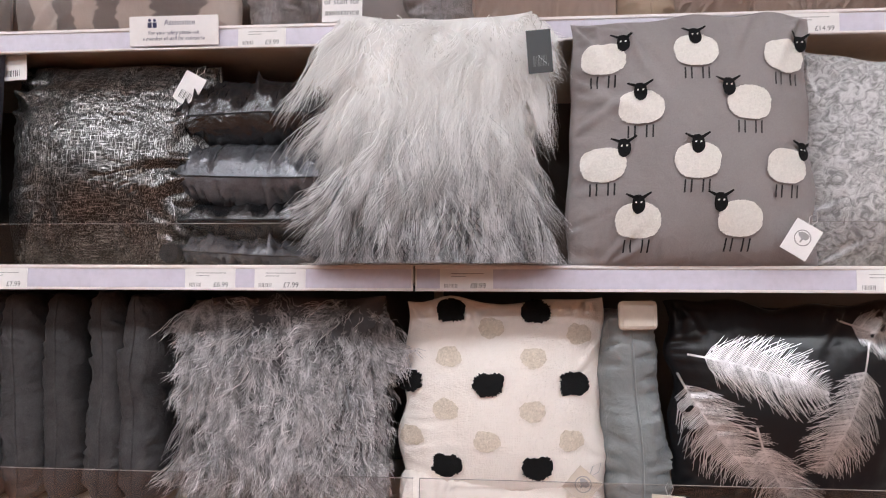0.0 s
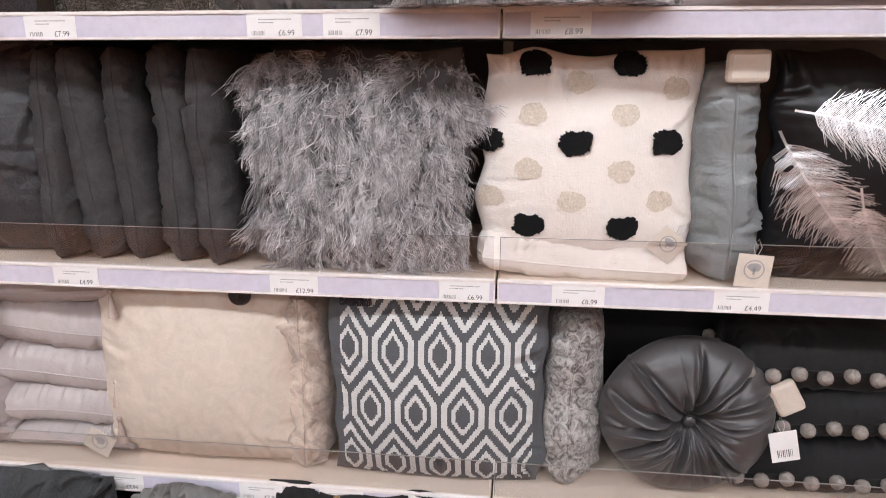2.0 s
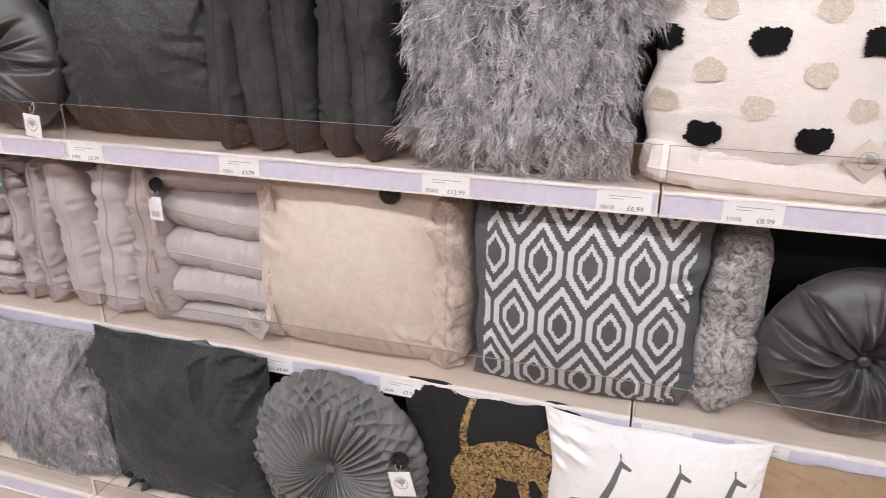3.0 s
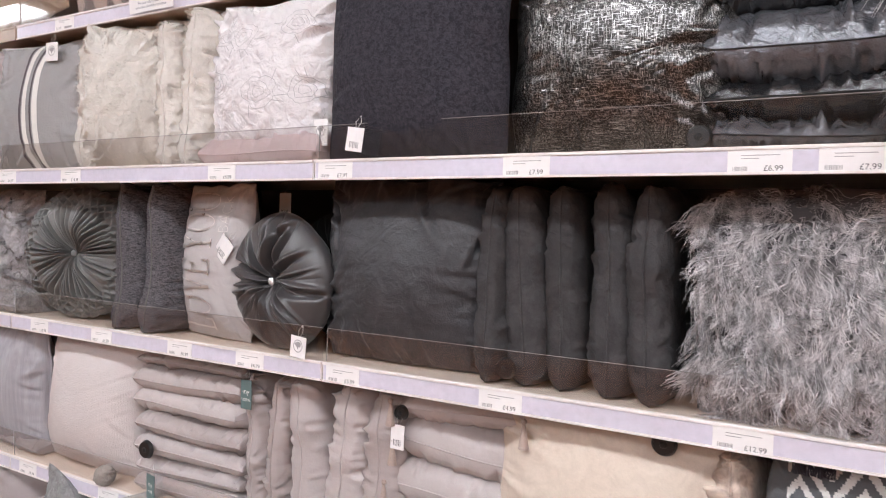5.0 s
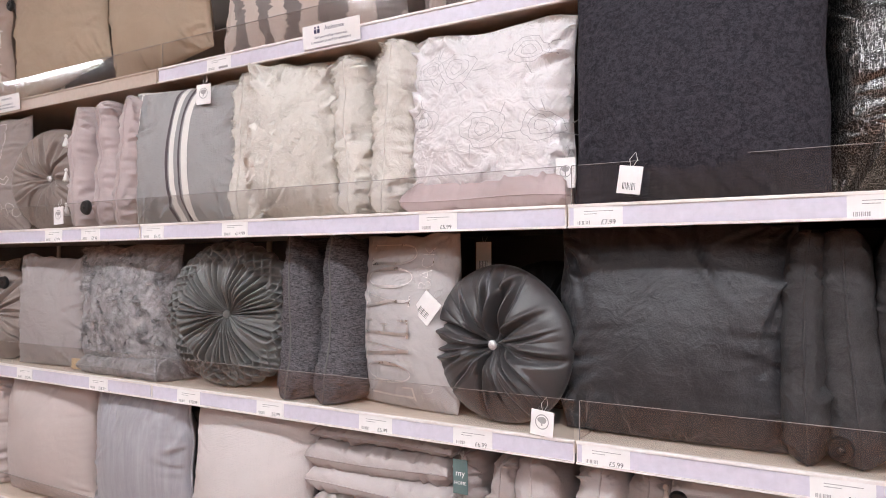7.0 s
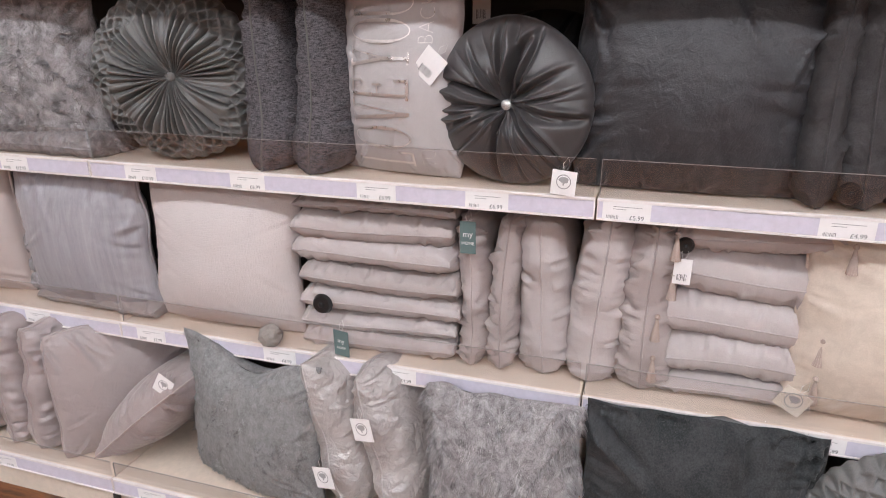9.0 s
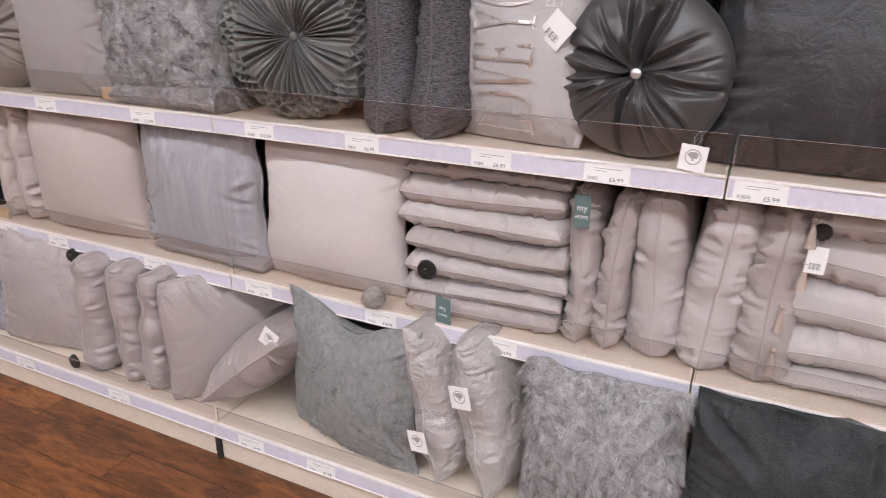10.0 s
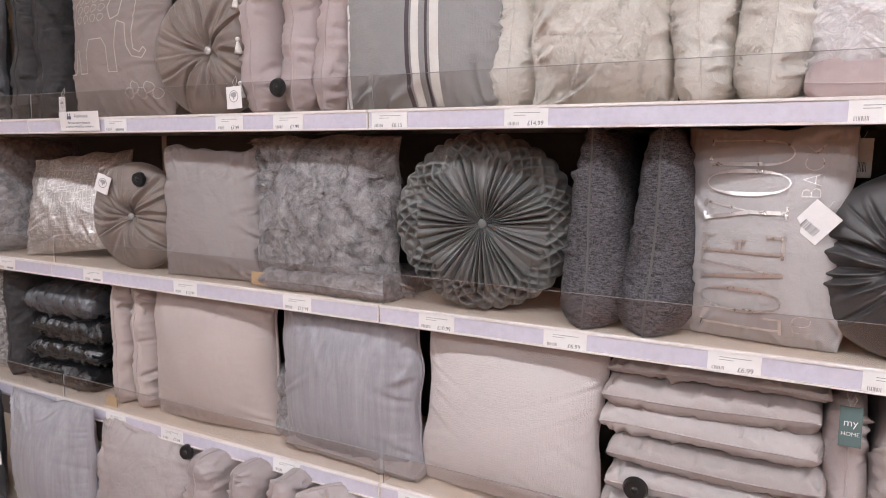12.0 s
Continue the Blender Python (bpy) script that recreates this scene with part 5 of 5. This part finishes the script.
for cx, rl in ((-1.885, 2), (-2.005, 1)):
    edgewise("C", cx, 0.12, 0.42, TWEED, "dark grey tweed cushion stood on edge", roll=rl, group="tweed cushions on edge", piping=PRINT_GREY, wr=0.009, turn=-3, slump=0.32, soft=0.0, pinch=0.008, blunt=(4, 6))
ob, s = disc("C", -2.275, 0.207, 0.14, RUFFLE, "round charcoal velvet cushion with a ruffled rim", pleats=46, pleat=0.040, reach=3, ruffle=0.020, sharp=0.55, dy=0.0, turn=15)
ob, s = cushion("C", -2.73, 0.44, 0.41, 0.16, FLUFF_GREY, "grey mottled plush fur cushion", wr=0.008, bow=0.02, turn=3)
fur(ob, s, FLUFF_PILE, 20000, 0.018, 0.0017, "mottled grey pile", droop=0.25, lift=0.55, curl=1.6, clump=8, seg=2, back=0.15, locks=1500, pull=0.65)
stacked("C", -2.70, 0.42, (0.06,), FLUFF_GREY, "folded grey plush cushion under the fur one", 0.3, -0.012)
tg = cushion("C", -3.10, 0.38, 0.38, 0.12, PLAIN_GREY, "plain warm grey cushion", wr=0.006, turn=6, bow=0.06)
part("tag", box(-0.03, 0.03, -0.002, 0.002, 0, 0.035, 0.002), WOOD_TAG, tg[0], "pale wooden tag", pose(0.2, -0.075, 0.01))
ob, s = disc("C", -3.44, 0.165, 0.13, BEIGE_VELVET, "round taupe velvet cushion pleated to a button", pleats=16, button=CRYSTAL, turn=12, pleat=0.014, reach=1.8, sharp=0.4)
tag(ob, -0.06, -0.07, 0.29, 0.05, 0.055, None, (0, 20, 0))
puck(ob, 0.05, -0.06, 0.28, 0.024)
cushion("C", -3.82, 0.42, 0.35, 0.14, SEQUIN, "silver sequinned cushion leaning back on the shelf", wr=0.010, lean=16, turn=14, roll=-6, up=0.02, dy=0.04)
ob, s = edgewise("C", -4.20, 0.14, 0.42, FLUFF_GREY, "grey plush cushion stood on edge", wr=0.016)
cushion("C", -4.55, 0.44, 0.42, 0.14, GREY_PLUSH, "grey bobbled plush cushion")

# ---- shelf D: pompoms, pleats, hexagons, beige, taupe piles ----
pile = stacked("D", 0.66, 0.40, (0.11, 0.10, 0.11), BLACK_VELVET, "black velvet cushion edged with grey pompoms", 0.38, 0.03, "pile of pompom cushions", squash=1.08)
bmp = bmesh.new()
bmesh.ops.create_icosphere(bmp, subdivisions=2, radius=0.0145)
for v in bmp.verts:
    v.co *= 1 + 0.1 * noise.noise(v.co * 160)
pom = bpy.data.meshes.new("pompom")
bmp.to_mesh(pom)
bmp.free()
pom.materials.append(POMPOM)
for ob, s, _ in pile:
    for k in range(9):
        part("pompom", pom, None, ob, "", pose(-0.19 + k * 0.047, 0.006 * (k % 2), -0.008))
    for k in range(4):
        part("pompom", pom, None, ob, "", pose(-0.205, 0.004, 0.03 + k * 0.05))
ob, s = disc("D", 0.375, 0.166, 0.15, DARK_SATIN, "round charcoal satin cushion pleated to a button", pleats=17, pleat=0.024, dip=0.05, dy=-0.03, reach=1.6, sharp=0.3)
tag(ob, 0.16, -0.06, 0.17, 0.05, 0.062, None, (0, -14, 0), "code")
hard_tag(ob, 0.175, -0.02, 0.22, (0, 60, 0))
bk = cushion("D", 0.30, 0.42, 0.40, 0.10, BLACK_VELVET, "black velvet cushion standing behind the round one", dy=0.22)
tag(bk[0], -0.08, -0.06, 0.40, 0.05, 0.05)
edgewise("D", 0.14, 0.12, 0.37, PEWTER, "pewter crushed velvet cushion stood on edge", roll=4, wr=0.012)
ob, s = cushion("D", -0.115, 0.44, 0.42, 0.13, HEX_GREY, "slate grey cushion woven with white hexagons", dy=-0.028, wr=0.006, bow=0.02, slump=0.15)


def in_hexagon(x, z, rx, rz):
    """True inside a tall hexagon about the middle."""
    return abs(x) < rx and abs(z) < rz - abs(x) / rx * rz * 0.70


def woven_white(x, z):
    """True where the weave shows white: two rings round each place of a staggered grid."""
    row = round((z - 0.05) / PZ)
    for r in (row - 1, row, row + 1):
        dx = x - 0.01 - (r % 2) * PX / 2
        dx -= PX * round(dx / PX)
        dz = z - 0.05 - r * PZ
        if in_hexagon(dx, dz, 0.0415, 0.081):
            return not in_hexagon(dx, dz, 0.0305, 0.064) or (in_hexagon(dx, dz, 0.0215, 0.044) and not in_hexagon(dx, dz, 0.0145, 0.030))
    return False


loops = []
PX, PZ = 0.092, 0.122
STEP = 0.0046
for i in range(84):
    z0 = 0.012 + i * STEP
    run = None
    for j in range(193):
        x = -0.192 + j * 0.002
        on = j < 192 and woven_white(x + 0.001, z0 + STEP / 2)
        if on and run is None:
            run = x
        elif not on and run is not None:
            loops.append([(run, z0), (x, z0), (x, z0 + STEP), (run, z0 + STEP)])
            run = None
motif(ob, s, loops, HEX_WHITE, "hexagon_pattern", 0.0014, 0.016)
for k in range(4):
    tassel(ob, -0.185 + 0.02 * k, -0.045, 0.415, NAVY, 0.03, (15, 12 * k - 18, 0))
edgewise("D", -0.385, 0.09, 0.395, SILVER_GOLD, "rose-gold crushed velvet cushion stood on edge", roll=-1, wr=0.012)
ob, s = cushion("D", -0.622, 0.45, 0.425, 0.18, BEIGE, "large beige suedette cushion", dy=-0.028, wr=0.006, bow=0.02, slump=0.2, piping=BEIGE)
puck(ob, 0.115, -0.055, 0.39, 0.024)
tag(ob, -0.20, -0.075, 0.075, 0.06, 0.05, CARD, (0, 30, 0))
pile = stacked("D", -0.94, 0.315, (0.055, 0.09, 0.10, 0.118, 0.075), TAUPE, "taupe cotton cushion with corner tassels lying in a pile", 0.38, 0.02, "pile of tasselled cushions", squash=0.95, wr=0.006, bow=0.02, blunt=(9, 3), pinch=0.009, shift=0.016)
for ob, s, _ in pile[1:]:
    tassel(ob, -0.158, -0.01, -0.026, TASSEL, 0.055, (90, 20, 0))
    tassel(ob, 0.158, -0.01, -0.026, TASSEL, 0.055, (90, -20, 0))
for cx, t, h, rl, mm in ((-1.135, 0.12, 0.40, 1, TAUPE_DARK), (-1.25, 0.12, 0.395, 3, TAUPE), (-1.35, 0.115, 0.39, -2, TAUPE), (-1.445, 0.08, 0.39, 1, TAUPE_DARK), (-1.522, 0.072, 0.39, -1, TAUPE_DARK)):
    ob, s = edgewise("D", cx, t, h, mm, "taupe cotton cushion stood on edge", roll=rl, group="taupe cushions on edge", pinch=0.006, sway=0.004)
    if cx == -1.135:
        tag(ob, -0.20, -0.055, 0.33, 0.035, 0.055, None, (0, 0, -90), "code")
        puck(ob, -0.19, -0.055, 0.355, 0.018, (0, 0, -90))
tag(ob, -0.205, 0.0, 0.37, 0.036, 0.075, TEAL_CARD, (0, 0, -90), "home", "teal card swing tag")
pile = stacked("D", -1.765, 0.42, (0.055, 0.048, 0.065, 0.06, 0.068, 0.07, 0.04), TAUPE, "pale taupe cotton cushion lying in a pile", 0.40, 0.0, "pile of taupe cushions",
               mats=(TAUPE, TAUPE, TAUPE, TAUPE_DARK, TAUPE, TAUPE_DARK, TAUPE_DARK), squash=0.98, wr=0.006, bow=0.02, blunt=(14, 4), pinch=0.008)
puck(pile[2][0], -0.14, 0.0, -0.012, 0.027, (90, 0, 0))
tag(pile[0][0], -0.07, -0.055, -0.045, 0.045, 0.068, TEAL_CARD, (90, 14, 0), "home", "teal card swing tag")
ob, s = cushion("D", -2.205, 0.455, 0.415, 0.18, HERRING, "oatmeal herringbone cushion with grey pompoms", dy=-0.028, wr=0.0018, bow=0.055, slump=0.15)
bmp = bmesh.new()
bmesh.ops.create_icosphere(bmp, subdivisions=3, radius=0.03)
for v in bmp.verts:
    v.co *= 1 + 0.22 * noise.noise(v.co * 130)
part("pompom", bmp, POMPOM, ob, "grey yarn pompom", pose(0.17, -0.095, 0.032))
ob, s = cushion("D", -2.655, 0.44, 0.42, 0.17, BLUE_GREY, "blue-grey chambray cushion with piped edges", dy=-0.028, wr=0.006, bow=0.035, piping=BLUE_GREY, lean=-2)
stacked("D", -2.64, 0.44, (0.05,), PLAIN_GREY, "folded grey cushion under the chambray one", 0.3, -0.014)
ob, s = cushion("D", -3.15, 0.46, 0.42, 0.18, PINK_BEIGE, "pale blush velvet cushion with piped edge", dy=-0.028, wr=0.003, bow=0.03, piping=PINK_BEIGE, turn=4)
stacked("D", -2.90, 0.12, (0.07, 0.07, 0.08), FLUFF_GREY, "folded grey cushion between two others", 0.3, 0.06)
for cx in (-3.45, -3.55):
    ob, s = edgewise("D", cx, 0.09, 0.42, PINK_BEIGE, "blush velvet cushion stood on edge", group="blush cushions on edge")
part("tag", box(-0.025, 0.025, -0.002, 0.002, 0, 0.035, 0.002), WOOD_TAG, ob, "pale wooden tag", pose(-0.21, 0.0, 0.0, 0, 0, -90))
stacked("D", -3.86, 0.40, (0.08, 0.08, 0.09, 0.10), None, "dark shiny crushed satin cushion lying in a pile", 0.38, 0.01, "pile of dark satin cushions",
        mats=(SHINY_DARK, SHINY_DARK, SHINY_DARK, BLUE_SHINE), squash=1.02, wr=0.010, folds=7, blunt=(6, 3), pinch=0.007, puff=0.4, shift=0.03)
edgewise("D", -4.12, 0.09, 0.42, CHARCOAL, "charcoal velvet cushion stood on edge")
cushion("D", -4.40, 0.42, 0.40, 0.14, PEWTER, "pewter crushed velvet cushion")

# ---- shelf E: fur, giraffes, leopard, leaning pale cushions ----
cushion("E", 0.45, 0.44, 0.42, 0.14, TAN, "tan brown plush fabric cushion", dy=0.02)
ob, s = cushion("E", 0.045, 0.40, 0.43, 0.13, WHITE_PRINT, "white canvas cushion with drawn giraffes", dy=0.02, bow=0.05, soft=-0.05)
for gx in (-0.075, 0.03, 0.125):
    g = stroke([(gx - 0.02, 0.17), (gx - 0.015, 0.26), (gx + 0.01, 0.33), (gx + 0.022, 0.372)], 0.02, 0.4)
    g += stroke([(gx + 0.018, 0.368), (gx + 0.04, 0.358)], 0.011, 0.5) + stroke([(gx + 0.02, 0.372), (gx + 0.018, 0.386)], 0.003)
    g += [oval(gx - 0.04, 0.25, 0.035, 0.026, 14)]
    for lx in (-0.065, -0.05, -0.025, -0.012):
        g += stroke([(gx + lx, 0.24), (gx + lx, 0.13)], 0.007, 0.6)
    motif(ob, s, g, PRINT_GREY, "giraffe", 0.0014)
ob, s = cushion("E", -0.26, 0.40, 0.43, 0.12, BLACK_VELVET, "black velvet cushion with a gold leopard print", dy=0.06)
cat_loops = [oval(0.04, 0.30, 0.085, 0.042, 26, 0.03, 2), oval(-0.035, 0.255, 0.05, 0.062, 22, 0.04, 5), oval(0.12, 0.355, 0.034, 0.028, 18, 0.04, 6), oval(0.145, 0.34, 0.018, 0.014, 12)]
cat_loops += stroke([(-0.055, 0.29), (-0.065, 0.34), (-0.06, 0.38), (-0.05, 0.41)], 0.018, 0.7)
cat_loops += stroke([(-0.05, 0.23), (-0.07, 0.17), (-0.05, 0.12), (-0.03, 0.09)], 0.034, 0.45) + stroke([(-0.01, 0.22), (0.0, 0.16), (0.02, 0.11)], 0.03, 0.45)
cat_loops += stroke([(0.09, 0.29), (0.12, 0.24), (0.11, 0.19), (0.125, 0.16)], 0.028, 0.5) + stroke([(0.06, 0.28), (0.075, 0.22), (0.06, 0.17)], 0.026, 0.5)
motif(ob, s, cat_loops, GOLD, "leopard", 0.0014)
ob, s = disc("E", -0.61, 0.215, 0.14, RUFFLE, "round charcoal velvet cushion with a ruffled rim", pleats=46, pleat=0.040, reach=3, ruffle=0.020, sharp=0.55)
tag(ob, 0.17, -0.07, 0.27, 0.05, 0.06, None, (0, -14, 0))
puck(ob, 0.17, -0.06, 0.29, 0.02)
ob, s = cushion("E", -1.005, 0.48, 0.45, 0.15, DARK_FUR, "dark bottle-green plush fur cushion", wr=0.034, folds=3.0, folds_in=9, bow=0.05)
fur(ob, s, DARK_PILE, 16000, 0.006, 0.0012, "dark dense pile", droop=0.4, lift=0.6, curl=0.6, clump=5, seg=2)
ob, s = cushion("E", -1.42, 0.37, 0.43, 0.14, FLUFF_GREY, "silver grey plush fur cushion", wr=0.008)
fur(ob, s, FLUFF_PILE, 15000, 0.018, 0.0016, "silver grey pile", droop=0.9, lift=0.45, curl=0.35, clump=5, seg=2, locks=900, pull=0.65)
for cx, rl in ((-1.63, -13), (-1.77, -14)):
    ob, s = edgewise("E", cx, 0.17, 0.43, SHINY_TAUPE, "pearly taupe jacquard cushion stood on edge, tilted", roll=rl, turn=-10, group="pearl jacquard cushions", up=0.0, wr=0.008, blunt=0, puff=0.42, slump=0.0, soft=0.03)
    tag(ob, -0.225, 0.0, 0.33 if cx > -1.7 else 0.17, 0.055, 0.058, None, (0, 0, -90))
ob, s = cushion("E", -2.09, 0.43, 0.43, 0.17, GREY_PLUSH, "grey bobbled plush cushion with a dented top", dip=0.15, turn=-8, wr=0.006, folds=4, bow=0.045, roll=2, soft=-0.02)
fur(ob, s, GREY_PILE, 15000, 0.009, 0.0016, "short grey pile", droop=0.5, lift=0.6, curl=0.6, clump=6, seg=1, locks=700, pull=0.7)
ob, s = edgewise("E", -2.56, 0.16, 0.41, PALE, "pale blush satin cushion leaning over", roll=50, dy=-0.02, up=0.0, piping=PINK_BEIGE, blunt=0, puff=0.4, soft=0.03)
tag(ob, -0.19, 0.04, 0.41, 0.05, 0.055, None, (0, -20, -90))
cushion("E", -2.58, 0.40, 0.41, 0.13, PALE, "pale blush satin cushion with piped edges", turn=52, piping=PALE, wr=0.007, dy=0.1, soft=0.08, pinch=0.004)
for cx, t, rl in ((-2.77, 0.10, 3), (-2.89, 0.10, 2), (-3.04, 0.13, 1)):
    ob, s = edgewise("E", cx, t, 0.41, PALE, "pale blush satin cushion stood on edge", roll=rl, group="pale cushions on edge", piping=PALE, turn=-6, wr=0.009)
puck(ob, -0.21, 0.06, 0.03, 0.026, (0, 0, -90))
ob, s = cushion("E", -3.33, 0.43, 0.42, 0.18, PALE, "pale blush satin cushion with piped edges", lean=8, turn=8, piping=PALE, wr=0.009, pinch=0.006)
puck(ob, 0.16, -0.06, 0.36, 0.024)
ob, s = cushion("E", -3.76, 0.44, 0.44, 0.16, BLUE_GREY, "pale blue-grey plain woven cushion", wr=0.006)
tag(ob, -0.25, -0.05, 0.22, 0.06, 0.05)
cushion("E", -4.25, 0.44, 0.44, 0.14, DARK_GREEN, "dark bottle-grey velvet cushion")

# ---- shelf A: the undersides of the top row ----
cushion("A", -0.62, 0.50, 0.40, 0.16, ZEBRA, "zebra striped brown and cream plush cushion", dy=0.0)
ob, s = edgewise("A", -0.30, 0.12, 0.40, FLUFF_GREY, "grey plush cushion stood on edge")
cushion("A", -0.10, 0.30, 0.40, 0.14, PLAIN_GREY, "plain warm grey cotton cushion", dy=0.05)
edgewise("A", 0.04, 0.13, 0.40, FLUFF_GREY, "pale grey plush cushion stood on edge")
cushion("A", 0.23, 0.30, 0.40, 0.14, ROSE_BEIGE, "plain rose beige cotton cushion")
edgewise("A", 0.42, 0.11, 0.40, TAN_COTTON, "sand cotton cushion stood on edge")
for cx in (0.60, 0.85):
    ob, s = cushion("A", cx, 0.28, 0.38, 0.16, ROSE_BEIGE, "rose beige cushion with a frilled edge", wr=0.012)
    frill = fur_mesh(s, 500, 0.022, 0.012, seed=9, droop=0.9, lift=0.8, curl=1.0, seg=2, vmin=-1)
    part("frill", frill, ROSE_BEIGE, ob, "small gathered frill")["kind"] = "stuff"
cushion("A", -1.05, 0.36, 0.40, 0.15, ZEBRA, "zebra striped brown and cream plush cushion")
cushion("A", -1.45, 0.44, 0.42, 0.16, ZEBRA, "zebra striped brown and cream plush cushion")
cushion("A", -2.02, 0.64, 0.46, 0.18, ZEBRA, "large zebra striped brown and cream plush cushion", wr=0.012)
cushion("A", -2.59, 0.46, 0.46, 0.14, TAN_COTTON, "sand coloured cotton cushion", wr=0.006, roll=-9, up=0.036)
ob, s = cushion("A", -3.12, 0.56, 0.50, 0.14, TAN_COTTON, "large sand coloured cotton cushion", lean=4, wr=0.006, roll=-12, up=0.058)
puck(ob, -0.25, -0.04, 0.40, 0.022)
ob, s = cushion("A", -3.62, 0.42, 0.46, 0.14, ROSE_BEIGE, "rose beige cotton cushion with a white lattice", roll=-7, up=0.026)
for k in range(-3, 4):
    motif(ob, s, stroke([(k * 0.055, 0.03), (k * 0.055 + 0.01, 0.2), (k * 0.055, 0.40)], 0.004), WHITE_CLOTH, "lattice_thread", 0.002)
for k in range(6):
    motif(ob, s, stroke([(-0.18, 0.06 + k * 0.065), (0.0, 0.067 + k * 0.065), (0.18, 0.06 + k * 0.065)], 0.004), WHITE_CLOTH, "lattice_thread", 0.0024)
tag(ob, -0.05, -0.08, 0.27, 0.05, 0.06)
cushion("A", -4.15, 0.46, 0.44, 0.14, TAN_COTTON, "plain sand coloured cotton cushion")

# ---- floor planks ----
PW, PL = 0.125, 1.2
plank_meshes = []
for k in range(3):
    bm = box(-PL / 2 + 0.0008, PL / 2 - 0.0008, -PW / 2 + 0.0008, PW / 2 - 0.0008, -0.004, 0.0, 0.0008)
    me = bpy.data.meshes.new("plank")
    bm.to_mesh(me)
    bm.free()
    me.materials.append(FLOOR)
    plank_meshes.append(me)
for j in range(24):
    y = -0.09 - PW * (j + 0.5)
    for i in range(8):
        x = -7.4 + PL * (i + (j * 0.37) % 1.0)
        part("plank", plank_meshes[(i + j) % 3], None, floor_base, "", pose(x, y, 0, 0, 0, 180 * ((i * 3 + j) % 2)))
